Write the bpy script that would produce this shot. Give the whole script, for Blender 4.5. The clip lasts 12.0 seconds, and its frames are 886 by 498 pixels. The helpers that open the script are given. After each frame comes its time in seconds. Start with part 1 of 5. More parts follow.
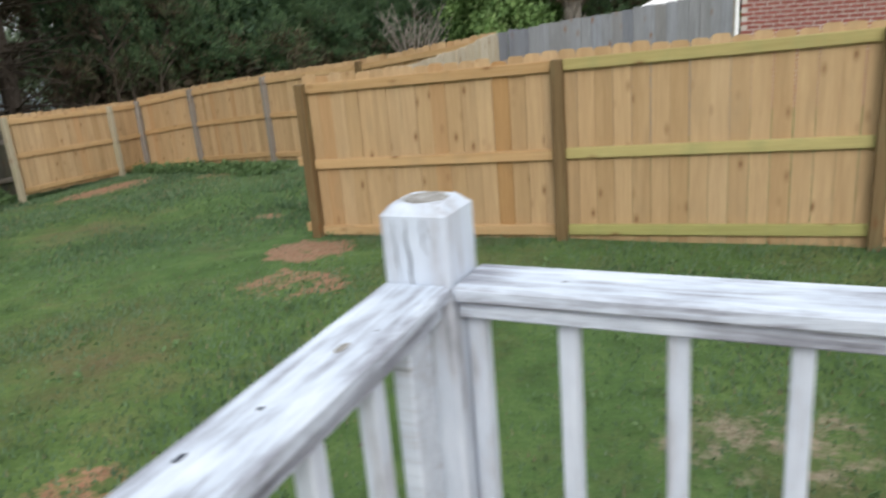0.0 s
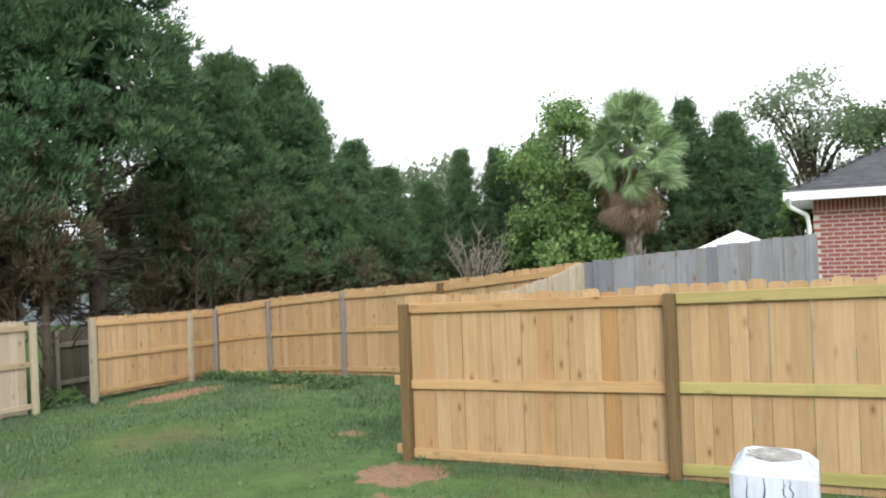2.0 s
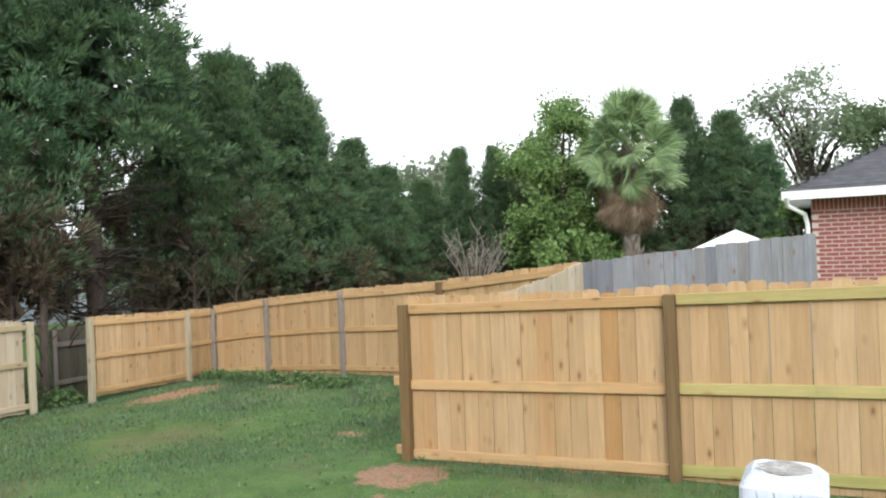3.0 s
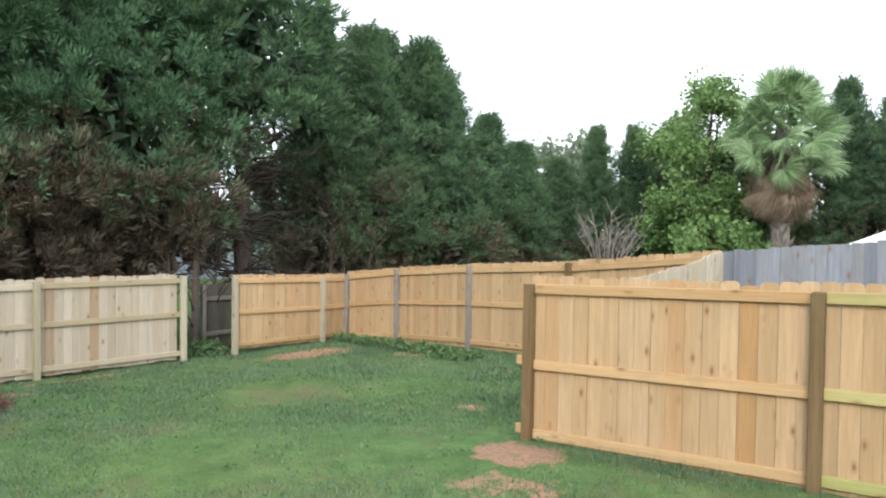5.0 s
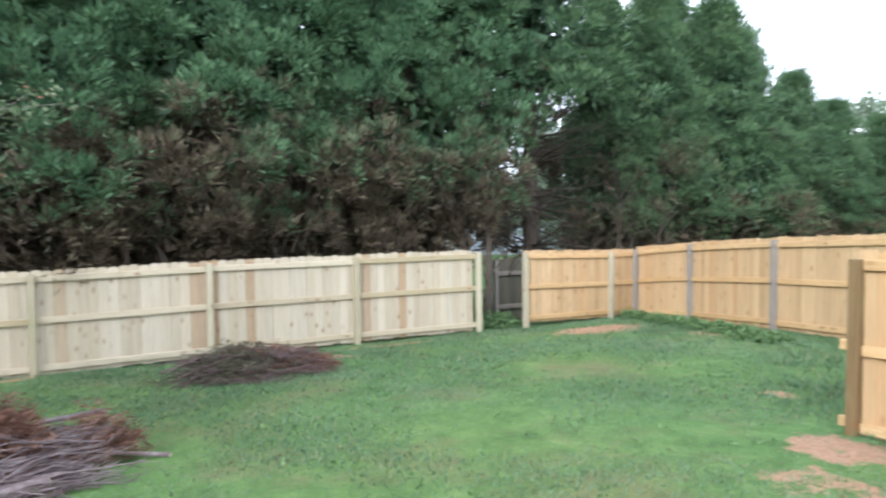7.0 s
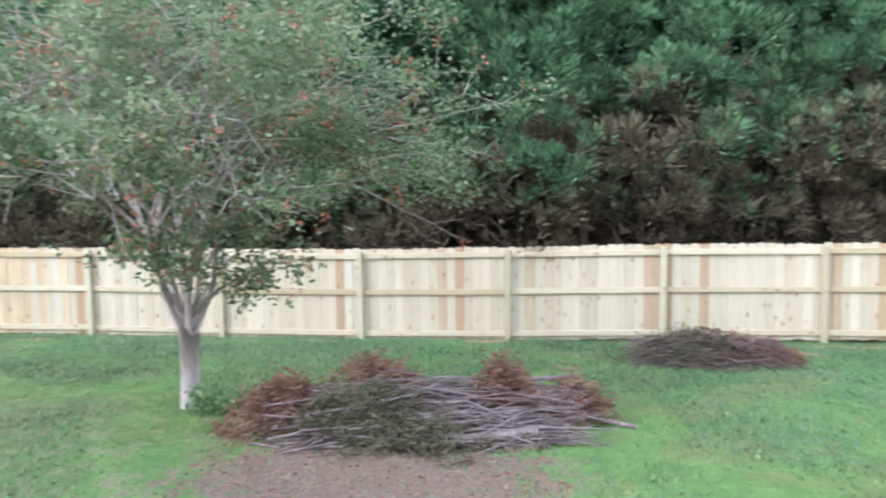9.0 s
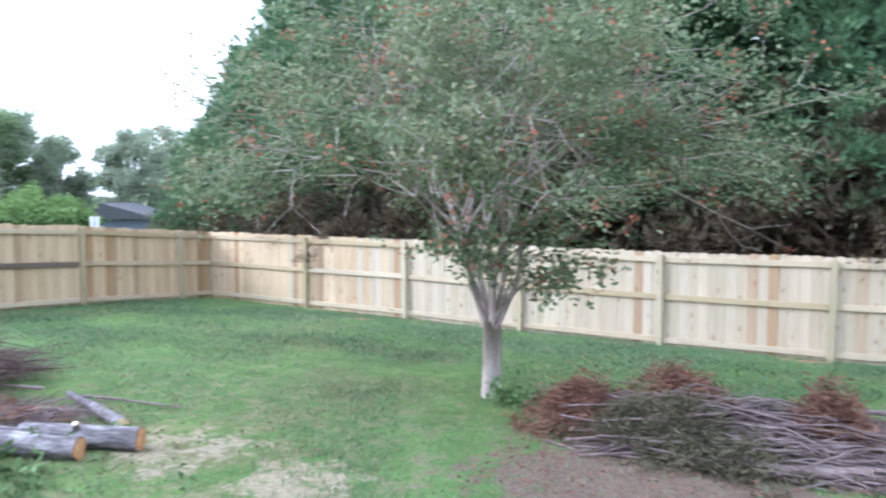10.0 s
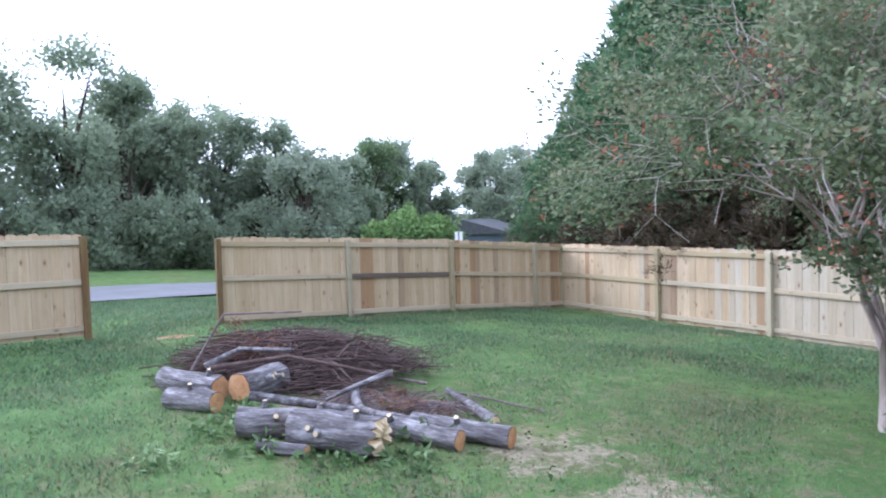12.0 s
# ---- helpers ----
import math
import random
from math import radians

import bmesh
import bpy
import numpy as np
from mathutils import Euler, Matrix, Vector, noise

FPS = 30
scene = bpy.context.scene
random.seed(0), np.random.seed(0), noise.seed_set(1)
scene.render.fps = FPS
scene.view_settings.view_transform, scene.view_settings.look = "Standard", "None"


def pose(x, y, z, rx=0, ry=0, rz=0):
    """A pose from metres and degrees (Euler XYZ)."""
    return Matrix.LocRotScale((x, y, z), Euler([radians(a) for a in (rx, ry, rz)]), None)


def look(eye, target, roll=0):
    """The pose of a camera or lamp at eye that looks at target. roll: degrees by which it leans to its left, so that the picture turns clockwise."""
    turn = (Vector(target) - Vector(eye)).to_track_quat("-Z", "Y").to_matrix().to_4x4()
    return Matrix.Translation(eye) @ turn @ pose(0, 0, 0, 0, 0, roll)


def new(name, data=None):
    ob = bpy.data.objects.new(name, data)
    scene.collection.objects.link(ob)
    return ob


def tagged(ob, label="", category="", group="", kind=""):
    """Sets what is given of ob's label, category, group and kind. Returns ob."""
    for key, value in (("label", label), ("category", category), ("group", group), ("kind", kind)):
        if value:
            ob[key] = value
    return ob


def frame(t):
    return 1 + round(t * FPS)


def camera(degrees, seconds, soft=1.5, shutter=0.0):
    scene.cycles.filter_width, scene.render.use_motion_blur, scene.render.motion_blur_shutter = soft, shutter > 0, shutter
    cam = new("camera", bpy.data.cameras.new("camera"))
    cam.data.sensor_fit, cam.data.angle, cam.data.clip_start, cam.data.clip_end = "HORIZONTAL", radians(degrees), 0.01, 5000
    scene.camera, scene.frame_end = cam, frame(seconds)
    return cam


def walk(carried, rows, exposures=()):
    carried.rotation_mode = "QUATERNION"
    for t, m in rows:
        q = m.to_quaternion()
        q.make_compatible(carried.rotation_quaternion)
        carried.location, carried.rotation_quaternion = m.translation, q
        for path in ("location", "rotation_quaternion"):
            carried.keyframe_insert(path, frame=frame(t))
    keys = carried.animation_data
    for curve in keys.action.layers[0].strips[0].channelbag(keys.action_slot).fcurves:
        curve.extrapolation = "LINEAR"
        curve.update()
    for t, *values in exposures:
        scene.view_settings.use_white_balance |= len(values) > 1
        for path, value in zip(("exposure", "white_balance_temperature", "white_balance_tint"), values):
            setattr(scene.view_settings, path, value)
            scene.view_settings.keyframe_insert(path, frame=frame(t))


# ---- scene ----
cam = camera(62.0, 12.0, soft=2.0, shutter=0.35)
PATH = [
    (0, (-0.115, 0.057, 1.9), (-0.941, 1.786, 1.327), -4.9),
    (0.5, (-0.446, 0.004, 1.949), (-1.377, 1.633, 1.255), -4.7),
    (1, (-0.564, -0.045, 1.991), (-1.522, 1.676, 1.642), 0.5),
    (1.5, (-0.613, -0.123, 1.985), (-1.556, 1.636, 1.868), 2.4),
    (2, (-0.627, -0.127, 1.969), (-1.557, 1.644, 1.982), -2.2),
    (2.5, (-0.626, -0.107, 1.953), (-1.524, 1.68, 2.005), -3.8),
    (3, (-0.647, -0.121, 1.994), (-1.571, 1.652, 2.001), -2.2),
    (5, (-0.66, -0.071, 2.004), (-1.883, 1.511, 1.95), 0.9),
    (5.5, (-0.67, -0.075, 1.999), (-1.975, 1.439, 1.943), 0.3),
    (6, (-0.667, -0.11, 1.986), (-2.062, 1.322, 1.921), 0.3),
    (6.5, (-0.704, -0.095, 1.992), (-2.23, 1.194, 1.902), 0.0),
    (7, (-0.75, -0.129, 1.998), (-2.469, 0.887, 1.877), -0.7),
    (9, (-0.816, -0.43, 1.952), (-2.81, -0.511, 1.81), -0.8),
    (9.5, (-0.832, -0.485, 1.984), (-2.775, -0.939, 1.838), -0.6),
    (10, (-0.879, -0.54, 1.971), (-2.689, -1.378, 1.829), 0.1),
    (10.5, (-0.872, -0.568, 1.969), (-2.541, -1.661, 1.83), 0.2),
    (11, (-0.873, -0.627, 1.958), (-2.417, -1.891, 1.821), -0.4),
    (11.5, (-0.84, -0.685, 1.953), (-2.196, -2.151, 1.855), -1.6),
    (12, (-0.826, -0.69, 1.94), (-2.081, -2.245, 1.846), -1.7),
]
walk(cam, [(t, look(eye, target, roll)) for t, eye, target, roll in PATH],
     [(0, 0.15, 6400, 9), (0.6, 0.2, 6400, 9), (1.5, 0.5, 6400, 10), (3, 0.65, 6350, 10), (5.5, 0.92, 5950, 10), (7.0, 1.26, 5650, 9), (9, 1.58, 5450, 11), (10.5, 1.4, 5230, 16), (12, 1.05, 5250, 18)])

# ---- world and light ----
world = bpy.data.worlds.new("overcast_evening")
scene.world = world
world.use_nodes = True
wn, wl = world.node_tree.nodes, world.node_tree.links
wn.clear()
sky = wn.new("ShaderNodeTexSky")
sky.sky_type = "NISHITA"
sky.sun_disc = False
sky.sun_elevation, sky.sun_rotation = radians(32), radians(150)
sky.air_density, sky.dust_density = 1.0, 4.0
veil = wn.new("ShaderNodeHueSaturation")
veil.inputs["Saturation"].default_value = 0.22
back = wn.new("ShaderNodeBackground")
back.inputs["Strength"].default_value = 0.15
wout = wn.new("ShaderNodeOutputWorld")
wl.new(sky.outputs[0], veil.inputs["Color"])
cloud = wn.new("ShaderNodeMix")
cloud.data_type = "RGBA"
cloud.inputs[0].default_value = 0.8
cloud.inputs[7].default_value = (8.6, 8.75, 9.0, 1)
wl.new(veil.outputs[0], cloud.inputs[6])
wl.new(cloud.outputs[2], back.inputs["Color"])
wl.new(back.outputs[0], wout.inputs["Surface"])

sun_data = bpy.data.lights.new("sun", "SUN")
sun_data.energy, sun_data.angle, sun_data.color = 1.2, radians(25), (1.0, 0.95, 0.88)
sun = new("sun", sun_data)
sun.matrix_world = look((0, 0, 30), (-30 * 0.5, 30 * 0.87, 30 - 30 * 0.62))


# ---- helpers of this scene ----
def ground_z(x, y):
    x, y = min(max(x, -15.0), 3.0), min(max(y, -14.0), 13.0)
    return 0.14 + 0.00125 * x - 0.007 * y - 0.00325 * x * x + 0.000185 * x * y + 0.000187 * y * y


class Build:
    """Collects faces of one mesh."""

    def __init__(self):
        self.v, self.f, self.m = [], [], []

    def box(self, x0, x1, y0, y1, z0, z1, m=0):
        n = len(self.v)
        self.v += [(x0, y0, z0), (x1, y0, z0), (x1, y1, z0), (x0, y1, z0), (x0, y0, z1), (x1, y0, z1), (x1, y1, z1), (x0, y1, z1)]
        for q in ((0, 3, 2, 1), (4, 5, 6, 7), (0, 1, 5, 4), (1, 2, 6, 5), (2, 3, 7, 6), (3, 0, 4, 7)):
            self.f.append(tuple(n + i for i in q))
            self.m.append(m)

    def prism(self, outline, y0, y1, m=0):
        """An outline in x and z, drawn out along y."""
        n, k = len(self.v), len(outline)
        self.v += [(x, y0, z) for x, z in outline] + [(x, y1, z) for x, z in outline]
        self.f += [tuple(range(n, n + k)), tuple(range(n + 2 * k - 1, n + k - 1, -1))]
        for i in range(k):
            j = (i + 1) % k
            self.f.append((n + j, n + i, n + k + i, n + k + j))
        self.m += [m] * (k + 2)

    def tube(self, pts, radii, sides=6, m=0, cap=None, rough=0.0, rng=None):
        pts = [Vector(p) for p in pts]
        n = len(self.v)
        up = Vector((0.31, 0.17, 0.93))
        for i, p in enumerate(pts):
            d = (pts[min(i + 1, len(pts) - 1)] - pts[max(i - 1, 0)]).normalized()
            a = d.cross(up if abs(d.dot(up)) < 0.95 else Vector((1, 0, 0))).normalized()
            b = d.cross(a)
            for k in range(sides):
                w = 2 * math.pi * k / sides
                r = radii[i] * (1 + (rng.uniform(-rough, rough) if rng else 0))
                self.v.append(tuple(p + (a * math.cos(w) + b * math.sin(w)) * r))
        for i in range(len(pts) - 1):
            for k in range(sides):
                j = (k + 1) % sides
                self.f.append((n + i * sides + k, n + i * sides + j, n + (i + 1) * sides + j, n + (i + 1) * sides + k))
                self.m.append(m)
        cm = m if cap is None else cap
        self.f += [tuple(n + k for k in range(sides)), tuple(n + (len(pts) - 1) * sides + k for k in reversed(range(sides)))]
        self.m += [cm, cm]

    def mesh(self, name, mats, smooth=False):
        me = bpy.data.meshes.new(name)
        me.from_pydata(self.v, [], self.f)
        for mt in mats:
            me.materials.append(mt)
        me.polygons.foreach_set("material_index", self.m)
        if smooth:
            me.polygons.foreach_set("use_smooth", [True] * len(self.f))
        me.update()
        return me


def child(name, mesh, parent, m=None, label="", kind=""):
    ob = new(name, mesh)
    ob.parent = parent
    if m is not None:
        ob.matrix_basis = m
    return tagged(ob, label, kind=kind)


def thing(name, x, y, z, label, category, group="", kind=""):
    ob = new(name)
    ob.empty_display_size = 0.1
    ob.location = (x, y, z)
    return tagged(ob, label, category, group, kind)


def quads(name, corners, mats, index=None):
    """A mesh of loose leaves; corners: n x k x 3."""
    n, k = np.shape(corners)[:2]
    me = bpy.data.meshes.new(name)
    me.vertices.add(k * n)
    me.vertices.foreach_set("co", np.asarray(corners, dtype=np.float32).ravel())
    me.loops.add(k * n)
    me.loops.foreach_set("vertex_index", np.arange(k * n, dtype=np.int32))
    me.polygons.add(n)
    me.polygons.foreach_set("loop_start", np.arange(0, k * n, k, dtype=np.int32))
    for mt in mats:
        me.materials.append(mt)
    if index is not None:
        me.polygons.foreach_set("material_index", np.asarray(index, dtype=np.int32))
    me.update(calc_edges=True)
    return me


def needle_corners(c, d, length, width, rs):
    """Narrow pointed sprays at places c along directions d."""
    s = np.cross(d, rs.normal(size=(len(c), 3)))
    s /= np.linalg.norm(s, axis=1, keepdims=True) + 1e-9
    a = d * (length * 0.5)[:, None]
    return np.stack([c - a + s * (width * 0.5)[:, None], c - a - s * (width * 0.5)[:, None], c + a], axis=1)


def leaf_corners(c, d, length, width, rs):
    """Pointed leaves at places c along directions d."""
    n = len(c)
    d = d / np.linalg.norm(d, axis=1, keepdims=True)
    s = np.cross(d, rs.normal(size=(n, 3)))
    s /= np.linalg.norm(s, axis=1, keepdims=True) + 1e-9
    bend = np.cross(s, d) * (length * 0.12)[:, None]
    L, W = length[:, None], width[:, None]
    return np.stack([c - d * L * 0.5, c + s * W * 0.5 + bend, c + d * L * 0.5, c - s * W * 0.5 + bend], axis=1)


# ---- materials ----
def shader(name, rough=0.8, metal=0.0, spec=0.3):
    mt = bpy.data.materials.new(name)
    mt.use_nodes = True
    nt = mt.node_tree
    b = nt.nodes["Principled BSDF"]
    b.inputs["Roughness"].default_value = rough
    b.inputs["Metallic"].default_value = metal
    b.inputs["Specular IOR Level"].default_value = spec
    return mt, nt, b


def node(nt, kind, **values):
    n = nt.nodes.new(kind)
    for k, v in values.items():
        n.inputs[k].default_value = v
    return n


def ramp(nt, fac, stops):
    r = nt.nodes.new("ShaderNodeValToRGB")
    els = r.color_ramp.elements
    while len(els) < len(stops):
        els.new(0.5)
    for e, (p, c) in zip(els, stops):
        e.position, e.color = p, (*c, 1) if len(c) == 3 else c
    nt.links.new(fac, r.inputs["Fac"])
    return r.outputs["Color"]


def mix(nt, fac, a, b, blend="MIX"):
    m = nt.nodes.new("ShaderNodeMix")
    m.data_type, m.blend_type = "RGBA", blend
    for val, sock in ((fac, m.inputs[0]), (a, m.inputs[6]), (b, m.inputs[7])):
        if isinstance(val, bpy.types.NodeSocket):
            nt.links.new(val, sock)
        elif isinstance(val, (int, float)):
            sock.default_value = val
        else:
            sock.default_value = (*val, 1)
    return m.outputs[2]


def bump(nt, b, height, strength=0.3, distance=0.01):
    bn = nt.nodes.new("ShaderNodeBump")
    bn.inputs["Strength"].default_value, bn.inputs["Distance"].default_value = strength, distance
    nt.links.new(height, bn.inputs["Height"])
    nt.links.new(bn.outputs[0], b.inputs["Normal"])


def place_of(nt, scale=(1, 1, 1), shuffle=True):
    """Object coordinates, shifted for every object, stretched by scale."""
    tc = nt.nodes.new("ShaderNodeTexCoord")
    out = tc.outputs["Object"]
    if shuffle:
        info = nt.nodes.new("ShaderNodeObjectInfo")
        mul = nt.nodes.new("ShaderNodeVectorMath")
        mul.operation = "MULTIPLY_ADD"
        comb = nt.nodes.new("ShaderNodeCombineXYZ")
        for i in range(3):
            nt.links.new(info.outputs["Random"], comb.inputs[i])
        nt.links.new(comb.outputs[0], mul.inputs[0])
        mul.inputs[1].default_value = (37.0, 23.0, 91.0)
        nt.links.new(out, mul.inputs[2])
        out = mul.outputs[0]
    mp = nt.nodes.new("ShaderNodeMapping")
    mp.inputs["Scale"].default_value = scale
    nt.links.new(out, mp.inputs["Vector"])
    return mp.outputs[0]


def noise_of(nt, vec, scale, detail=4.0, rough=0.6, dist=0.0):
    n = node(nt, "ShaderNodeTexNoise", Scale=scale, Detail=detail, Roughness=rough, Distortion=dist)
    nt.links.new(vec, n.inputs["Vector"])
    return n.outputs["Fac"]


def wood(name, light, dark, odd, odd_share=0.12, stain=(0.25, 0.2, 0.13), stain_amount=0.25, axis="z", rough=0.75, knots=True):
    """Sawn boards: long grain, knots, each board of its own tone, some of them odd ones."""
    mt, nt, b = shader(name, rough)
    sc = {"z": (1, 1, 0.05), "x": (0.05, 1, 1)}[axis]
    v = place_of(nt, sc)
    grain = noise_of(nt, v, 60, 5, 0.65, 0.6)
    wide = noise_of(nt, v, 9, 3, 0.5, 1.2)
    col = ramp(nt, grain, [(0.3, dark), (0.62, light)])
    col = mix(nt, 0.45, col, ramp(nt, wide, [(0.35, dark), (0.65, light)]))
    info = nt.nodes.new("ShaderNodeObjectInfo")
    tone = ramp(nt, info.outputs["Random"], [(0.0, odd), (odd_share, odd), (odd_share + 0.01, (0.82, 0.77, 0.69)), (0.32, (1, 1, 1)), (0.52, (0.88, 0.84, 0.77)), (0.78, (1.05, 1.04, 1.02)), (1.0, (0.92, 0.87, 0.8))])
    col = mix(nt, 1.0, col, tone, "MULTIPLY")
    blot = noise_of(nt, place_of(nt, (1, 1, 0.4)), 5, 4, 0.6)
    col = mix(nt, ramp(nt, blot, [(0.52, (0, 0, 0)), (0.75, (stain_amount,) * 3)]), col, stain)
    if knots:
        vo = node(nt, "ShaderNodeTexVoronoi", Scale=1.0)
        nt.links.new(place_of(nt, {"z": (7, 3, 3.2), "x": (3.2, 3, 7)}[axis]), vo.inputs["Vector"])
        k = ramp(nt, vo.outputs["Distance"], [(0.05, (0.85,) * 3), (0.11, (0.35,) * 3), (0.22, (0, 0, 0))])
        col = mix(nt, k, col, (0.17, 0.08, 0.03))
    nt.links.new(col, b.inputs["Base Color"])
    bump(nt, b, grain, 0.25, 0.004)
    return mt


def mottled(name, stops, scale=4.0, fine=40.0, rough=0.85, strength=0.3, dist=0.01, stretch=(1, 1, 1), shuffle=True, spec=0.3):
    """A surface of blotches and fine grain between the given colours."""
    mt, nt, b = shader(name, rough, spec=spec)
    v = place_of(nt, stretch, shuffle)
    a, c = noise_of(nt, v, scale, 5, 0.6), noise_of(nt, v, fine, 4, 0.7)
    m = mix(nt, 0.45, a, c)
    n = len(stops)
    col = ramp(nt, m, [(0.32 + 0.36 * i / max(n - 1, 1), s) for i, s in enumerate(stops)])
    nt.links.new(col, b.inputs["Base Color"])
    bump(nt, b, c, strength, dist)
    return mt


def foliage(name, greens, dead=None, dead_top=0.0, dead_soft=3.0, dead_share=0.5, rough=0.6, clump=0.8, through_light=0.25):
    """Leaves: every one of its own green, clumps lighter or darker, and dead patches in the lower crown if asked."""
    mt, nt, b = shader(name, rough, spec=0.25)
    geo = nt.nodes.new("ShaderNodeNewGeometry")
    v = place_of(nt)
    big = noise_of(nt, v, clump, 3, 0.6)
    tuft = noise_of(nt, v, 2.6, 3, 0.6)
    m = mix(nt, 0.5, mix(nt, 0.5, geo.outputs["Random Per Island"], tuft), big)
    n = len(greens)
    col = ramp(nt, m, [(0.25 + 0.5 * i / (n - 1), g) for i, g in enumerate(greens)])
    if dead:
        tc = nt.nodes.new("ShaderNodeTexCoord")
        sep = nt.nodes.new("ShaderNodeSeparateXYZ")
        nt.links.new(tc.outputs["Object"], sep.inputs[0])
        mr = node(nt, "ShaderNodeMapRange", **{"From Min": dead_top + dead_soft, "From Max": dead_top - dead_soft, "To Min": -0.35, "To Max": dead_share})
        nt.links.new(sep.outputs["Z"], mr.inputs["Value"])
        add = nt.nodes.new("ShaderNodeMath")
        add.operation = "MULTIPLY_ADD"
        nt.links.new(noise_of(nt, v, 0.5, 5, 0.7), add.inputs[0])
        add.inputs[1].default_value = 1.9
        less = node(nt, "ShaderNodeMath")
        nt.links.new(mr.outputs[0], less.inputs[0])
        less.inputs[1].default_value = -0.42
        nt.links.new(less.outputs[0], add.inputs[2])
        mask = ramp(nt, add.outputs[0], [(0.62, (0, 0, 0)), (0.8, (1, 1, 1))])
        dcol = ramp(nt, geo.outputs["Random Per Island"], [(0.0, dead[0]), (0.5, dead[1]), (1.0, dead[2])])
        col = mix(nt, mask, col, dcol)
    nt.links.new(col, b.inputs["Base Color"])
    tr = nt.nodes.new("ShaderNodeBsdfTranslucent")
    nt.links.new(col, tr.inputs["Color"])
    ms = nt.nodes.new("ShaderNodeMixShader")
    ms.inputs[0].default_value = through_light
    nt.links.new(b.outputs[0], ms.inputs[1])
    nt.links.new(tr.outputs[0], ms.inputs[2])
    nt.links.new(ms.outputs[0], nt.nodes["Material Output"].inputs["Surface"])
    return mt


PINE_GOLD = wood("new_pine_golden", (0.54, 0.385, 0.222), (0.40, 0.268, 0.146), (0.9, 0.8, 0.7), 0.06)
PINE_PALE = wood("new_pine_pale", (0.51, 0.45, 0.36), (0.40, 0.345, 0.265), (0.74, 0.58, 0.44), 0.03, (0.36, 0.3, 0.17), 0.3)
PINE_TAN = wood("new_pine_tan", (0.57, 0.46, 0.325), (0.43, 0.33, 0.215), (0.7, 0.56, 0.45), 0.06, (0.3, 0.25, 0.12), 0.3)
RAIL_GOLD = wood("rail_golden", (0.58, 0.405, 0.22), (0.43, 0.27, 0.125), (0.8, 0.75, 0.62), 0.15, axis="x")
RAIL_GREEN = wood("rail_green_treated", (0.50, 0.44, 0.20), (0.38, 0.33, 0.14), (0.8, 0.85, 0.7), 0.2, (0.25, 0.28, 0.12), 0.4, axis="x")
RAIL_PALE = wood("rail_pale", (0.51, 0.45, 0.345), (0.41, 0.345, 0.25), (0.8, 0.75, 0.62), 0.15, axis="x")
RAIL_DARK = wood("rail_weathered", (0.2, 0.17, 0.15), (0.12, 0.1, 0.09), (0.8, 0.75, 0.7), 0.15, axis="x")
POST_BROWN = wood("post_weathered_brown", (0.22, 0.15, 0.075), (0.115, 0.075, 0.035), (0.9, 0.8, 0.7), 0.1, (0.2, 0.2, 0.1), 0.5)
POST_PALE = wood("post_pale_treated", (0.46, 0.415, 0.315), (0.35, 0.31, 0.225), (0.8, 0.75, 0.62), 0.1, (0.3, 0.32, 0.16), 0.4)
POST_GREY = wood("post_weathered_grey", (0.3, 0.27, 0.24), (0.17, 0.15, 0.135), (0.8, 0.78, 0.75), 0.1, (0.2, 0.18, 0.16), 0.4)
BOARD_GREY = wood("board_old_grey", (0.25, 0.265, 0.295), (0.14, 0.15, 0.17), (0.7, 0.7, 0.72), 0.2, (0.13, 0.13, 0.14), 0.5)
BOARD_OLD = wood("board_old_dark", (0.16, 0.15, 0.12), (0.08, 0.075, 0.06), (0.7, 0.7, 0.7), 0.2, (0.08, 0.1, 0.05), 0.5)

PINE_BROWN = wood("reddish_brown_board", (0.41, 0.31, 0.215), (0.29, 0.205, 0.135), (0.8, 0.75, 0.7), 0.1)
PINE_ORANGE = wood("orange_board", (0.47, 0.29, 0.135), (0.35, 0.2, 0.085), (0.8, 0.75, 0.7), 0.1)
BARK = mottled("conifer_bark", [(0.035, 0.026, 0.02), (0.075, 0.058, 0.045), (0.12, 0.1, 0.082)], 3, 30, 0.95, 0.8, 0.02, (1, 1, 0.2))
LOG_BARK = mottled("log_bark", [(0.03, 0.026, 0.028), (0.16, 0.148, 0.158), (0.46, 0.45, 0.48)], 9, 34, 0.95, 0.9, 0.02, (0.25, 1, 1))
CRAPE_BARK = mottled("smooth_pale_bark", [(0.16, 0.115, 0.095), (0.31, 0.26, 0.235), (0.48, 0.45, 0.43)], 4, 22, 0.8, 0.35, 0.006, (1, 1, 0.22))
TWIG = mottled("grey_brown_twigs", [(0.06, 0.045, 0.045), (0.15, 0.115, 0.115), (0.27, 0.23, 0.23)], 6, 30, 0.95, 0.3)
TWIG_DARK = mottled("dark_brush_twigs", [(0.05, 0.033, 0.03), (0.11, 0.075, 0.07), (0.2, 0.15, 0.145)], 6, 30, 0.95, 0.3)
CUT = mottled("cut_wood", [(0.34, 0.16, 0.07), (0.5, 0.27, 0.13), (0.62, 0.42, 0.25)], 9, 60, 0.85, 0.3)
CUT_PALE = mottled("split_wood", [(0.5, 0.36, 0.2), (0.66, 0.54, 0.36), (0.78, 0.68, 0.52)], 9, 50, 0.85, 0.5, stretch=(1, 1, 0.25))
CYPRESS_BROWN = [(0.06, 0.044, 0.032), (0.11, 0.082, 0.058), (0.165, 0.128, 0.09)]
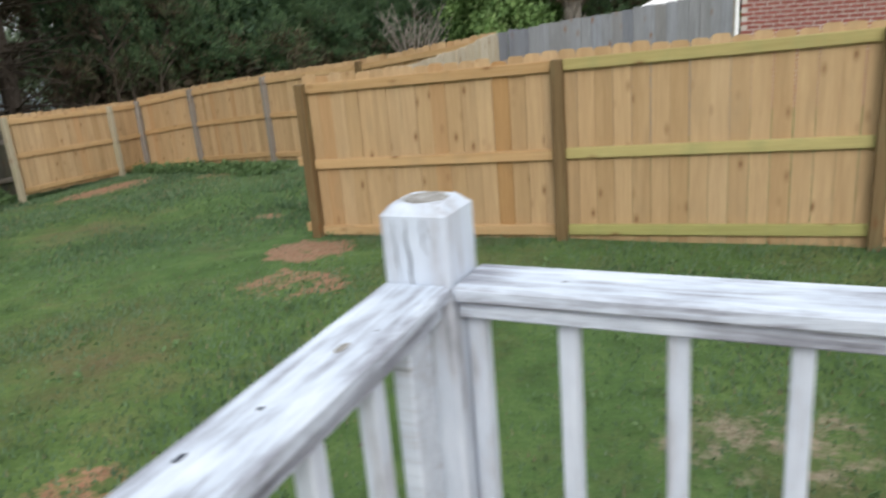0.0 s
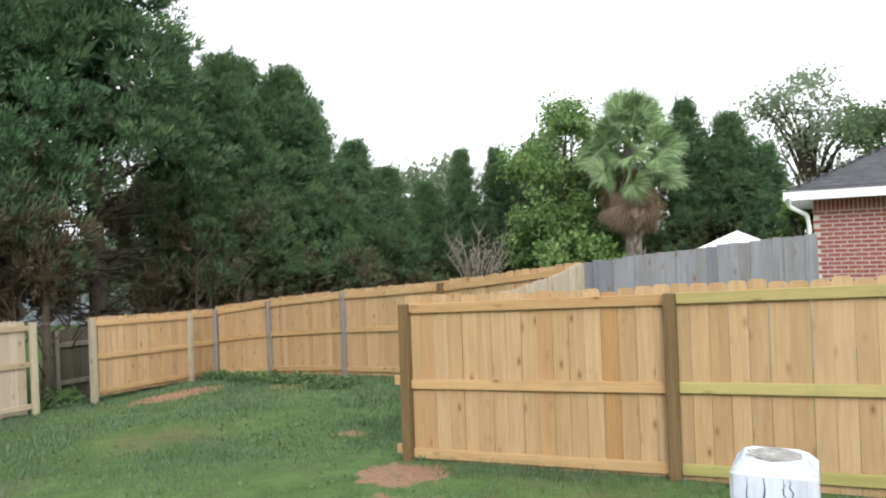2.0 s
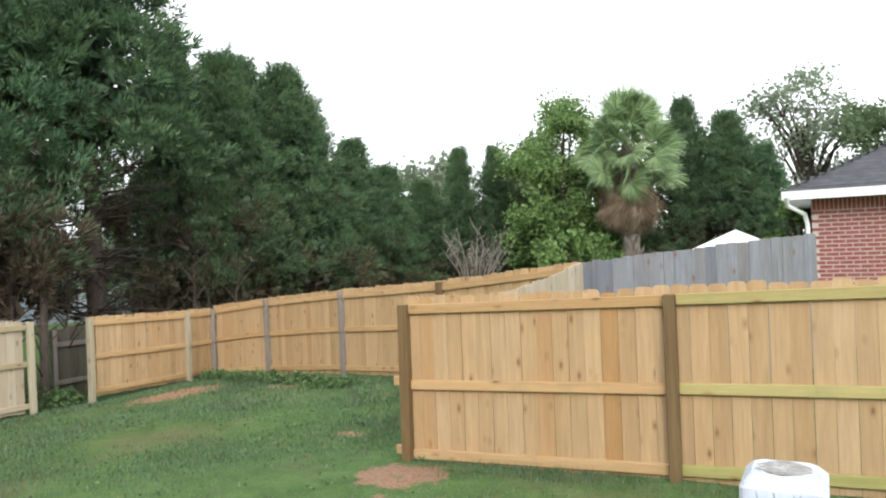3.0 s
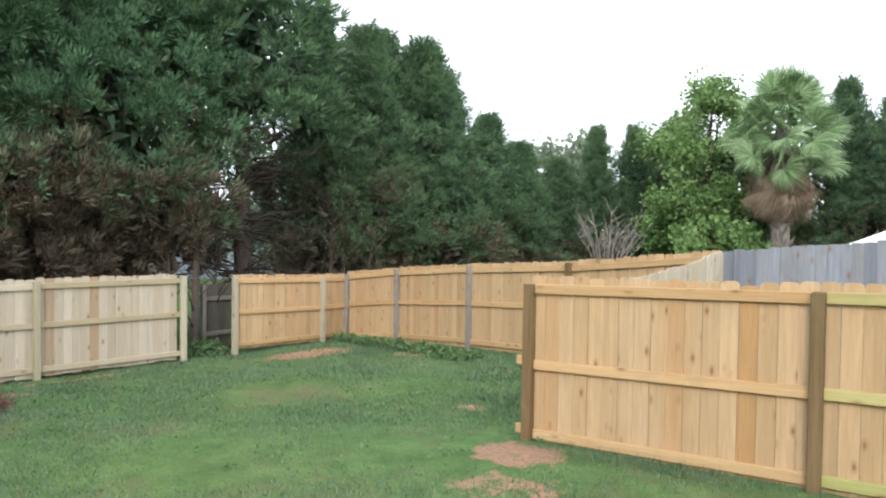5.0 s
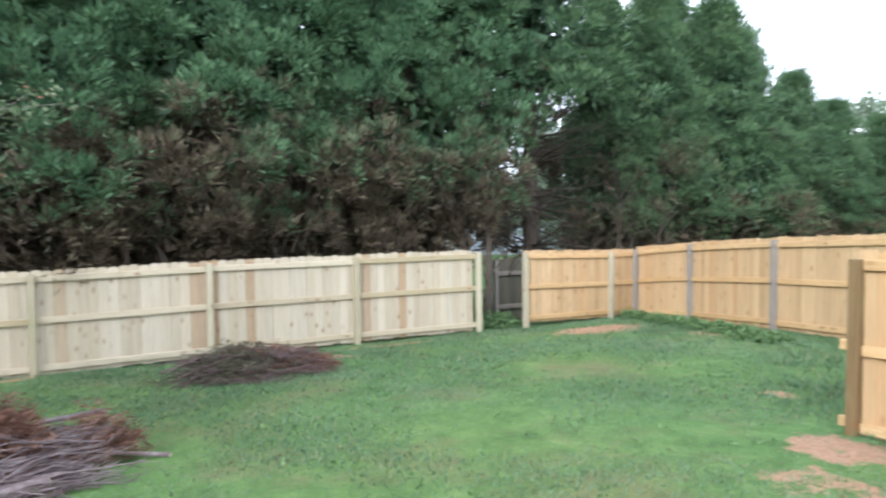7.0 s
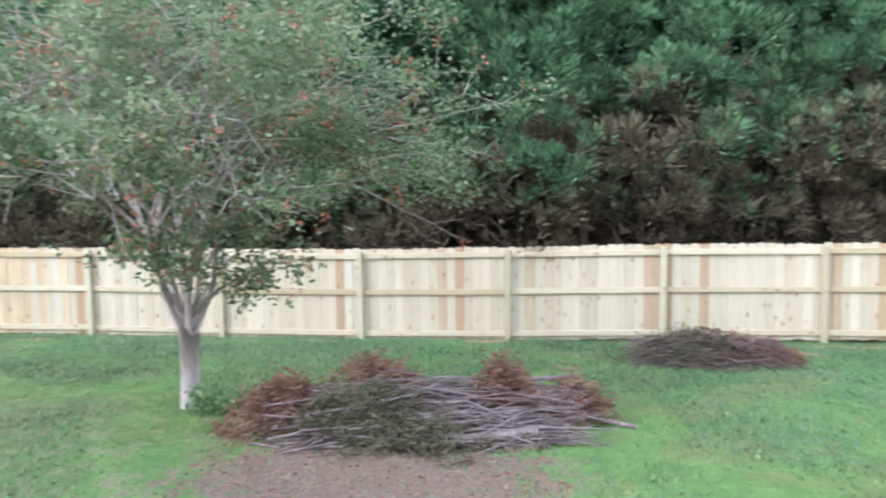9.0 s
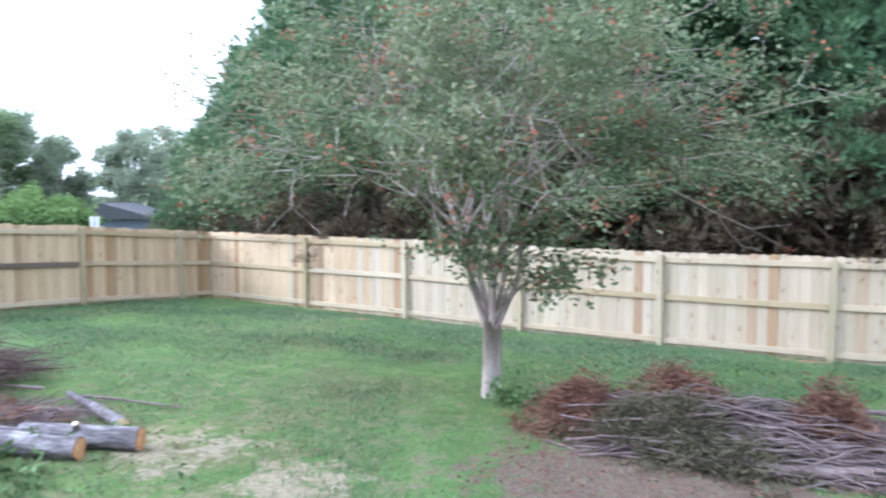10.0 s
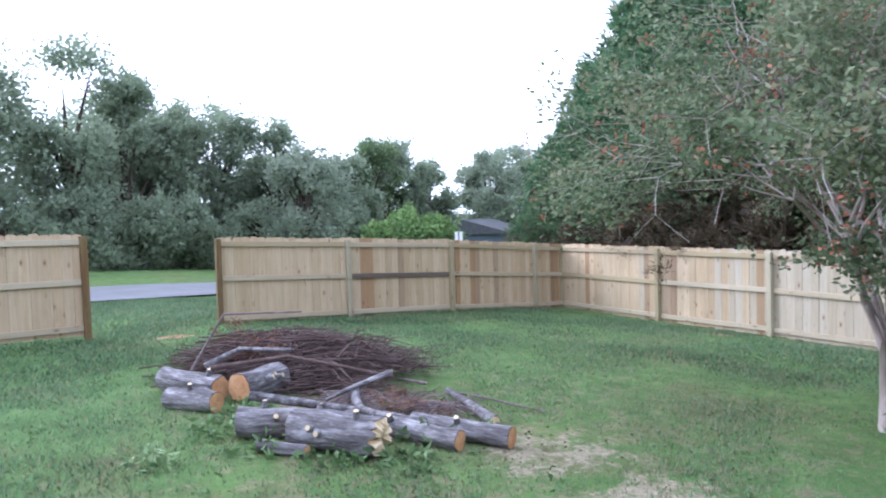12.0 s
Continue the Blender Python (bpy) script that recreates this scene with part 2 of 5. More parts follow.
CYPRESS = foliage("cypress_green", [(0.02, 0.045, 0.025), (0.05, 0.1, 0.052), (0.085, 0.155, 0.075), (0.14, 0.21, 0.1)], CYPRESS_BROWN, 4.1, 2.8, 0.5)
# The TIP copies: paler new growth, with light on the tuft ends painted in.
CYPRESS_TIP = foliage("cypress_lit_new_growth", [(0.055, 0.115, 0.06), (0.1, 0.19, 0.1), (0.15, 0.255, 0.13), (0.21, 0.31, 0.16)], [(0.1, 0.076, 0.052), (0.155, 0.122, 0.082), (0.205, 0.175, 0.112)], 3.6, 2.8, 0.5, through_light=0.35)
CYPRESS_DARK = foliage("cypress_dark_green", [(0.026, 0.052, 0.03), (0.06, 0.11, 0.06), (0.095, 0.16, 0.085), (0.15, 0.215, 0.11)], CYPRESS_BROWN, 3.6, 3.4, 0.44)
CYPRESS_DARK_TIP = foliage("cypress_dark_lit_new_growth", [(0.055, 0.11, 0.055), (0.098, 0.17, 0.082), (0.145, 0.23, 0.108), (0.2, 0.28, 0.13)], [(0.1, 0.078, 0.05), (0.16, 0.125, 0.08), (0.21, 0.175, 0.11)], 3.2, 3.4, 0.42, through_light=0.35)
VINE = foliage("bright_vine_leaves", [(0.05, 0.1, 0.032), (0.13, 0.222, 0.072), (0.225, 0.34, 0.115), (0.34, 0.45, 0.18)], clump=0.6, through_light=0.35)
BROADLEAF = foliage("broadleaf_green", [(0.085, 0.13, 0.07), (0.13, 0.19, 0.095), (0.18, 0.25, 0.125), (0.26, 0.32, 0.18)], clump=0.4, through_light=0.6)
# Distance haze is painted into the next two leaf colours, paler than real foliage.
BROADLEAF_HAZE = foliage("hazed_distant_leaves", [(0.19, 0.235, 0.165), (0.24, 0.295, 0.205), (0.29, 0.35, 0.24), (0.35, 0.4, 0.28)], clump=0.3, through_light=0.65)
BROADLEAF_PALE_HAZE = foliage("hazed_pale_leaves", [(0.22, 0.262, 0.195), (0.26, 0.308, 0.225), (0.3, 0.352, 0.26), (0.36, 0.405, 0.3)], clump=0.3, through_light=0.6)
CRAPE_LEAF = foliage("small_oval_leaves", [(0.06, 0.092, 0.045), (0.13, 0.18, 0.095), (0.2, 0.245, 0.14), (0.34, 0.31, 0.19)], clump=1.3, through_light=0.35)
CRAPE_RED = foliage("reddish_seed_heads", [(0.2, 0.07, 0.045), (0.33, 0.12, 0.075), (0.42, 0.2, 0.12)], clump=2.0)
PALM_LEAF = foliage("palm_fronds", [(0.084, 0.145, 0.067), (0.176, 0.271, 0.123), (0.306, 0.410, 0.202), (0.447, 0.533, 0.325)], rough=0.45, clump=0.6)
PALM_DEAD = foliage("dead_palm_fronds", [(0.135, 0.095, 0.061), (0.297, 0.223, 0.155), (0.446, 0.351, 0.257)], clump=1.0)
DEAD_NEEDLE = foliage("red_brown_dead_foliage", [(0.085, 0.045, 0.034), (0.195, 0.103, 0.073), (0.330, 0.189, 0.133)], clump=2.0)
DULL_NEEDLE = foliage("drying_green_foliage", [(0.058, 0.052, 0.034), (0.115, 0.106, 0.068), (0.152, 0.15, 0.086)], clump=2.0)
WEED = foliage("weed_leaves", [(0.055, 0.099, 0.040), (0.130, 0.212, 0.086), (0.203, 0.309, 0.134)], clump=2.0)
BLADE = foliage("grass_blades", [(0.059, 0.097, 0.052), (0.100, 0.168, 0.087), (0.150, 0.238, 0.127), (0.251, 0.304, 0.199)], clump=0.35, through_light=0.3)
BLADE_DRY = foliage("dry_grass_blades", [(0.11, 0.11, 0.055), (0.19, 0.185, 0.1), (0.27, 0.25, 0.15), (0.34, 0.31, 0.2)], clump=0.5, through_light=0.3)


def ground_shader():
    mt, nt, b = shader("lawn_soil_and_turf", 0.95, spec=0.15)
    v = place_of(nt, shuffle=False)
    turf = ramp(nt, mix(nt, 0.45, mix(nt, 0.5, noise_of(nt, v, 22, 6, 0.75), noise_of(nt, v, 90, 3, 0.7)), noise_of(nt, v, 2.7, 5, 0.7)), [(0.34, (0.05, 0.08, 0.032)), (0.5, (0.10, 0.17, 0.058)), (0.66, (0.19, 0.26, 0.10))])
    soil = ramp(nt, noise_of(nt, v, 35, 5, 0.7), [(0.3, (0.11, 0.075, 0.05)), (0.7, (0.26, 0.19, 0.13))])
    big = noise_of(nt, v, 0.55, 6, 0.72)
    col = mix(nt, ramp(nt, big, [(0.5, (0, 0, 0)), (0.7, (0.75,) * 3)]), turf, soil)
    for name, dark, light in (("dry", (0.13, 0.125, 0.07), (0.27, 0.25, 0.155)), ("litter", (0.09, 0.06, 0.052), (0.25, 0.175, 0.15)), ("pale_soil", (0.19, 0.15, 0.11), (0.42, 0.36, 0.29)), ("clay", (0.28, 0.14, 0.095), (0.48, 0.29, 0.21))):
        at = nt.nodes.new("ShaderNodeAttribute")
        at.attribute_name = name
        sub = nt.nodes.new("ShaderNodeMath")
        sub.operation = "MULTIPLY_ADD"
        nt.links.new(noise_of(nt, v, 5, 6, 0.75), sub.inputs[0])
        sub.inputs[1].default_value = 2.0
        nt.links.new(at.outputs["Fac"], sub.inputs[2])
        rng = node(nt, "ShaderNodeMapRange", **{"From Min": 1.38, "From Max": 1.62})
        nt.links.new(sub.outputs[0], rng.inputs["Value"])
        earth = ramp(nt, noise_of(nt, v, 28, 6, 0.75), [(0.3, dark), (0.7, light)])
        col = mix(nt, rng.outputs[0], col, earth)
    tint = ramp(nt, noise_of(nt, v, 0.25, 3, 0.5), [(0.3, (0.85, 0.95, 0.9)), (0.7, (1.1, 1.05, 0.9))])
    col = mix(nt, 1.0, col, tint, "MULTIPLY")
    nt.links.new(col, b.inputs["Base Color"])
    bump(nt, b, noise_of(nt, v, 30, 6, 0.7), 0.8, 0.03)
    return mt


def brick_shader():
    return mottled("red_brick", [(0.17, 0.055, 0.045), (0.27, 0.085, 0.07), (0.38, 0.16, 0.13)], 14, 90, 0.9, 0.4, 0.004)


def white_paint_shader():
    """White paint worn by weather: grey streaks of bare grain along the timber."""
    mt, nt, b = shader("weathered_white_paint", 0.6)
    v = place_of(nt, (0.07, 1, 1))
    long_grain = noise_of(nt, v, 34, 6, 0.7, 0.8)
    patch = noise_of(nt, place_of(nt, (0.35, 1, 1)), 9, 4, 0.6)
    wear = mix(nt, 0.5, long_grain, patch)
    col = ramp(nt, wear, [(0.38, (0.16, 0.165, 0.19)), (0.46, (0.34, 0.36, 0.42)), (0.53, (0.54, 0.6, 0.69)), (0.62, (0.72, 0.78, 0.87))])
    nt.links.new(col, b.inputs["Base Color"])
    bump(nt, b, long_grain, 0.5, 0.004)
    return mt


GROUND = ground_shader()
ASPHALT = mottled("asphalt", [(0.12, 0.12, 0.13), (0.16, 0.16, 0.175), (0.2, 0.2, 0.22)], 1.2, 60, 0.9, 0.3, shuffle=False)
PAINT = white_paint_shader()
PAINT_CLEAN = mottled("white_trim_paint", [(0.72, 0.73, 0.75), (0.78, 0.79, 0.8), (0.82, 0.83, 0.84)], 3, 30, 0.5, 0.05)
BRICK = brick_shader()
MORTAR = mottled("pale_mortar", [(0.46, 0.41, 0.38), (0.56, 0.51, 0.48), (0.62, 0.58, 0.55)], 10, 80, 0.95, 0.4)
SHINGLE = mottled("dark_shingles", [(0.045, 0.046, 0.05), (0.075, 0.077, 0.085), (0.11, 0.112, 0.12)], 5, 50, 0.95, 0.5)
CANVAS = mottled("white_canopy_cloth", [(0.74, 0.75, 0.77), (0.8, 0.81, 0.82), (0.84, 0.84, 0.85)], 2, 20, 0.7, 0.1)
SIDING = mottled("pale_blue_grey_siding", [(0.28, 0.32, 0.38), (0.34, 0.38, 0.44), (0.38, 0.42, 0.48)], 2, 20, 0.8, 0.1)
DARKGLASS = shader("dark_window_glass", 0.1, spec=0.6)[0]
DARKGLASS.node_tree.nodes["Principled BSDF"].inputs["Base Color"].default_value = (0.03, 0.035, 0.04, 1)
DECKWOOD = wood("deck_boards", (0.36, 0.3, 0.24), (0.22, 0.18, 0.14), (0.8, 0.8, 0.8), 0.1, axis="x")
METAL = shader("grey_metal", 0.45, 0.9)[0]
METAL.node_tree.nodes["Principled BSDF"].inputs["Base Color"].default_value = (0.35, 0.35, 0.36, 1)
INK = shader("dark_print", 0.7)[0]
INK.node_tree.nodes["Principled BSDF"].inputs["Base Color"].default_value = (0.05, 0.06, 0.08, 1)


# ---- ground and road ----
PATCHES = [  # x, y, half length along x, half along y, kind (0 clay, 1 litter, 2 pale soil), strength
    (-4.0, 5.4, 0.4, 0.36, 0, 0.78), (-3.6, 4.55, 0.55, 0.4, 0, 0.5), (-10.8, 9.2, 0.5, 0.95, 0, 1.0), (-9.0, 9.75, 0.5, 0.25, 0, 0.6),
    (-5.47, 6.75, 0.22, 0.14, 0, 0.8), (-11.2, 4.1, 0.2, 0.35, 0, 0.9), (-11.95, 5.6, 0.14, 1.1, 0, 0.6), (-5.75, -1.15, 0.95, 1.25, 1, 0.9),
    (-12.55, -0.2, 0.16, 0.4, 0, 0.8), (-12.65, -2.9, 0.15, 0.4, 0, 0.8), (-12.6, -7.6, 0.25, 0.3, 0, 0.7), (-8.3, -12.25, 0.45, 0.14, 0, 0.8),
    (-4.85, -3.4, 0.45, 0.4, 2, 0.7), (-4.9, -4.55, 0.6, 0.55, 2, 0.55), (-0.1, 3.05, 0.5, 0.35, 2, 0.5), (-4.6, -12.0, 0.3, 0.15, 0, 0.8),
    (-4.4, -6.6, 1.0, 0.9, 1, 0.6), (-3.9, -2.6, 0.35, 0.3, 2, 0.5), (-1.65, 4.75, 0.42, 0.3, 0, 0.72), (-9.3, -4.5, 0.5, 0.4, 1, 0.4), (-2.85, 1.8, 0.34, 0.26, 0, 0.6),
]


def dryness(x, y):
    """The lawn is thin and dry round the wood heaps."""
    return np.clip(1.35 - np.hypot((x + 5.2) / 5.5, (y + 4.8) / 5.0), 0, 1)


def make_ground():
    def axis(lo, hi, fine, far):
        a = list(np.arange(lo, hi + 1e-6, fine))
        step, left, right = fine, [lo], [hi]
        while right[-1] < far:
            step *= 1.5
            right.append(right[-1] + step)
            left.append(left[-1] - step)
        return left[:0:-1] + a + right[1:]
    xs, ys = axis(-20, 6, 0.14, 900), axis(-24, 17, 0.14, 900)
    v = []
    for y in ys:
        for x in xs:
            near = 1.0 if -20 < x < 6 and -24 < y < 17 else 0.0
            v.append((x, y, ground_z(x, y) + near * 0.025 * noise.noise((x * 0.9, y * 0.9, 0.3))))
    nx = len(xs)
    f = [(j * nx + i, j * nx + i + 1, (j + 1) * nx + i + 1, (j + 1) * nx + i) for j in range(len(ys) - 1) for i in range(nx - 1)]
    me = bpy.data.meshes.new("ground")
    me.from_pydata(v, [], f)
    me.materials.append(GROUND)
    me.polygons.foreach_set("use_smooth", [True] * len(f))
    co = np.array(v)
    for kind, name in enumerate(("clay", "litter", "pale_soil")):
        amount = np.zeros(len(v))
        for px, py, a, c, k, s in PATCHES:
            if k == kind:
                d = np.sqrt(((co[:, 0] - px) / a) ** 2 + ((co[:, 1] - py) / c) ** 2)
                amount = np.maximum(amount, s * np.clip(1.6 - d, 0, 1))
        me.attributes.new(name, "FLOAT", "POINT").data.foreach_set("value", amount.astype(np.float32))
    me.attributes.new("dry", "FLOAT", "POINT").data.foreach_set("value", (0.4 * dryness(co[:, 0], co[:, 1])).astype(np.float32))
    return tagged(new("ground", me), "green patchy lawn sloping gently toward the fences", "lawn", kind="structure")


make_ground()


def make_road():
    b = Build()
    xs = np.arange(-40, 61, 4.0)
    for x0, x1 in zip(xs[:-1], xs[1:]):
        n = len(b.v)
        for x in (x0, x1):
            for y in (-18.0, -22.6):
                b.v.append((x, y + 0.06 * x, ground_z(x, y) + 0.05))
        b.f.append((n, n + 1, n + 3, n + 2))
        b.m.append(0)
    return tagged(new("road", b.mesh("road", [ASPHALT])), "grey asphalt street beyond the fence opening", "road", kind="structure")


make_road()

# ---- fences ----
def picket_mesh(name, mt, width=0.1378, height=1.52, ear=0.034, thick=0.017):
    """A dog-eared board; the ears are sawn round."""
    b = Build()
    w = width / 2
    arc = [(w - ear + ear * math.cos(a), height - ear + ear * math.sin(a)) for a in (0.0, 0.6, 1.05, math.pi / 2)]
    b.prism([(-w, 0), (w, 0)] + arc + [(-x, z) for x, z in arc[::-1]], -thick / 2, thick / 2)
    return b.mesh(name, [mt])


def flat_picket_mesh(name, mt, width=0.1395, height=1.8):
    b = Build()
    w = width / 2
    b.prism([(-w, 0), (w, 0), (w, height - 0.006), (w * 0.4, height), (-w, height - 0.004)], -0.008, 0.008)
    return b.mesh(name, [mt])


def bar_mesh(name, mt, x, y, z, edge=0.004):
    """A timber x long, bevelled along its edges; its middle lies at the origin."""
    bm = bmesh.new()
    bmesh.ops.create_cube(bm, size=1.0, matrix=Matrix.Diagonal((x, y, z, 1)))
    bmesh.ops.bevel(bm, geom=bm.edges[:], offset=edge, segments=1, affect="EDGES")
    me = bpy.data.meshes.new(name)
    bm.to_mesh(me)
    bm.free()
    me.materials.append(mt)
    return me


def heading(p, q):
    return math.atan2(q[1] - p[1], q[0] - p[0])


def timber(name, p, q, y, z, mt, parent, label=""):
    """A straight timber from p to q under a parent that stands at the origin."""
    p, q = Vector(p), Vector(q)
    d = q - p
    m = Matrix.Translation((p + q) / 2) @ d.to_track_quat("X", "Z").to_matrix().to_4x4()
    return child(name, bar_mesh(name, mt, d.length, y, z), parent, m, label)


def fence(name, posts, side, board, post_mats, rail_mats, label, board_height=1.52, rails=(0.11, 0.80, 1.40), skip=(), ends=(True, True), seed=1, rail_side=True, post_up=-0.03, gap_last=0.0, odd=None):
    """posts: x, y, z of the board's foot at each post. side: +1 if the rails lie to the left of the run's direction."""
    rnd = random.Random(seed)
    root = thing(name, 0, 0, 0, label, "fence")
    for i, (x, y, z) in enumerate(posts):
        if (i == 0 and not ends[0]) or (i == len(posts) - 1 and not ends[1]):
            continue
        a, c = posts[max(i - 1, 0)], posts[min(i + 1, len(posts) - 1)]
        w = heading(a, c)
        top = z + board_height + post_up + rnd.uniform(-0.015, 0.01)
        foot = ground_z(x, y) - 0.12
        me = bar_mesh("post", post_mats[i % len(post_mats)], 0.092, 0.092, top - foot, 0.005)
        off = 0.062 * side
        child("post", me, root, pose(x - off * math.sin(w), y + off * math.cos(w), (top + foot) / 2, rnd.uniform(-0.6, 0.6), rnd.uniform(-0.6, 0.6), math.degrees(w)))
    for i in range(len(posts) - 1):
        if i in skip:
            continue
        p, q = Vector(posts[i]), Vector(posts[i + 1])
        w = heading(p, q)
        n = Vector((-math.sin(w), math.cos(w), 0))
        d = q - p
        flat = Vector((d.x, d.y, 0)).length
        u = Vector((d.x, d.y, 0)) / flat
        for k, h in enumerate(rails):
            off = n * (0.012 + 0.019) * side
            e = u * 0.046
            timber("rail", p + off + e + Vector((0, 0, h)), q + off - e + Vector((0, 0, h + rnd.uniform(-0.01, 0.01))), 0.036, 0.088, rail_mats[i % len(rail_mats)][k % len(rail_mats[i % len(rail_mats)])], root)
        length = flat - (gap_last if i == len(posts) - 2 else 0)
        count = max(1, round(length / 0.1405))
        fill = Matrix.Diagonal((length / count / 0.1405, 1, 1, 1))
        for k in range(count):
            s = (k + 0.5) / count * length
            pt = p + u * s
            z = p.z + d.z * s / flat
            sag = 0.015 * math.sin(s * 2.1 + i)
            mesh = board if not (odd and (i, k) in odd) else odd[(i, k)]
            child("picket", mesh, root, pose(pt.x - 0.004 * (k % 2) * n.x, pt.y - 0.004 * (k % 2) * n.y, z + rnd.uniform(-0.012, 0.012) + sag * 0.3, rnd.uniform(-0.2, 0.2), rnd.uniform(-0.15, 0.15), math.degrees(w) + rnd.uniform(-0.5, 0.5)) @ fill)
    return root


GOLD_PICKET = picket_mesh("picket_golden", PINE_GOLD, 0.1365, 1.6)
PALE_PICKET = picket_mesh("picket_pale", PINE_PALE)
TAN_PICKET = picket_mesh("picket_tan", PINE_TAN)
BACK_PICKET = picket_mesh("picket_back", PINE_GOLD)
SHORT_PICKET = picket_mesh("picket_short", PINE_GOLD, height=1.41)
BROWN_PICKET = picket_mesh("picket_brown", PINE_BROWN)
ORANGE_PICKET = picket_mesh("picket_orange", PINE_ORANGE, height=1.575)
GREY_PICKET = flat_picket_mesh("picket_grey", BOARD_GREY)
OLD_PICKET = flat_picket_mesh("picket_old", BOARD_OLD, height=1.3)

near_fence = fence("near_fence", [(-4.22, 5.93, -0.03), (-1.78, 5.98, 0.05), (0.52, 5.98, 0.12), (2.95, 5.95, 0.16)], -1, GOLD_PICKET,
                   [POST_BROWN], [[RAIL_GOLD], [RAIL_GREEN], [RAIL_GOLD]], "new golden pine privacy fence with weathered brown posts",
                   1.6, (0.13, 0.78, 1.49), seed=4, post_up=-0.055, odd={(0, 13): ORANGE_PICKET})
for h in (0.13, 0.78):
    timber("rail_stub", (-4.36, 5.9, h), (-4.26, 5.9, h), 0.036, 0.085, RAIL_GOLD, near_fence, "sawn rail end past the post")
left_fence = fence("long_fence", [(-12.36, 7.47, -0.38), (-12.49, 5.03, -0.37), (-12.63, 2.58, -0.37), (-12.78, 0.13, -0.4), (-12.98, -2.3, -0.42), (-13.2, -4.72, -0.4), (-13.42, -7.12, -0.37), (-13.62, -9.56, -0.36), (-14.1, -12.62, -0.37)][::-1], -1,
                   PALE_PICKET, [POST_PALE], [[RAIL_PALE]], "pale new pine privacy fence along the lawn", seed=7, gap_last=0.1,
                   odd={i: BROWN_PICKET for i in ((7, 1), (5, 16), (5, 15), (6, 4), (3, 14), (0, 19), (1, 1), (1, 2), (4, 9))} | {(0, k): TAN_PICKET for k in range(22) if k not in (18, 19)} | {(1, k): TAN_PICKET for k in (0, 3, 4, 5, 6, 7, 8, 10, 13)})
street_fence = fence("street_fence", [(-14.1, -12.62, -0.37), (-13.1, -12.6, -0.3), (-10.62, -12.62, -0.11), (-8.18, -12.72, 0.03), (-5.76, -13.0, 0.14)], 1, TAN_PICKET,
                     [POST_PALE, POST_PALE, POST_PALE, POST_PALE, POST_BROWN], [[RAIL_PALE], [RAIL_PALE], [RAIL_PALE, RAIL_DARK, RAIL_PALE], [RAIL_PALE]],
                     "tan pine privacy fence beside the street opening", ends=(False, True), seed=11,
                     odd={i: BROWN_PICKET for i in ((2, 8), (1, 12), (1, 8), (0, 2))})
wire = Build()
wire.tube([(-12.3, 7.5, 1.06), (-12.26, 8.0, 1.045), (-12.2, 8.44, 1.04)], [0.004] * 3, 5)
tagged(new("wire", wire.mesh("wire", [POST_GREY])), "thin wire strung across the fence gap", "wire")
gate_fence = fence("street_fence", [(-3.55, -12.65, 0.29), (-1.1, -12.5, 0.33), (1.35, -12.35, 0.36)], 1, TAN_PICKET, [POST_BROWN, POST_PALE, POST_PALE], [[RAIL_PALE]],
                   "tan pine fence with a brown end post at the opening", seed=12)
side_fence = fence("side_fence", [(-12.22, 8.46, -0.33), (-12.22, 10.68, -0.4), (-12.35, 11.5, -0.42)], -1, SHORT_PICKET, [POST_PALE, POST_PALE, POST_GREY], [[RAIL_GOLD]],
                   "short golden pine fence panel beside the gap", 1.41, (0.1, 0.71, 1.3), seed=15)
back_fence = fence("back_fence", [(-12.35, 11.6, -0.5), (-10.68, 11.43, -0.32), (-8.38, 10.78, -0.13), (-6.02, 10.1, 0.03), (-3.56, 9.42, 0.27)], -1, BACK_PICKET,
                   [POST_GREY, POST_GREY, POST_GREY, POST_BROWN, POST_PALE], [[RAIL_GOLD]], "golden pine fence with weathered grey posts", ends=(False, True), seed=18)
return_fence = fence("return_fence", [(-3.53, 9.36, 0.27), (-3.46, 7.7, 0.12), (-3.38, 6.02, 0.06)], -1, PALE_PICKET, [POST_PALE], [[RAIL_PALE]],
                     "pale pine fence running behind the golden panels", ends=(True, False), seed=20)
grey_fence = fence("grey_fence", [(-3.58, 9.5, -0.02), (-2.1, 10.2, 0.12), (-0.8, 10.88, 0.25)], 1, GREY_PICKET, [POST_GREY], [[POST_GREY]],
                   "old weathered grey board fence beside the brick house", 1.8, (0.2, 0.9, 1.6), ends=(False, True), seed=22)
old_fence = fence("old_fence", [(-13.3, 8.5, -0.45), (-13.5, 10.2, -0.5), (-13.6, 12.2, -0.5)], -1, OLD_PICKET, [POST_GREY], [[POST_GREY]],
                  "old dark rotting fence seen through the gap", 1.3, (0.3, 1.0), seed=24)


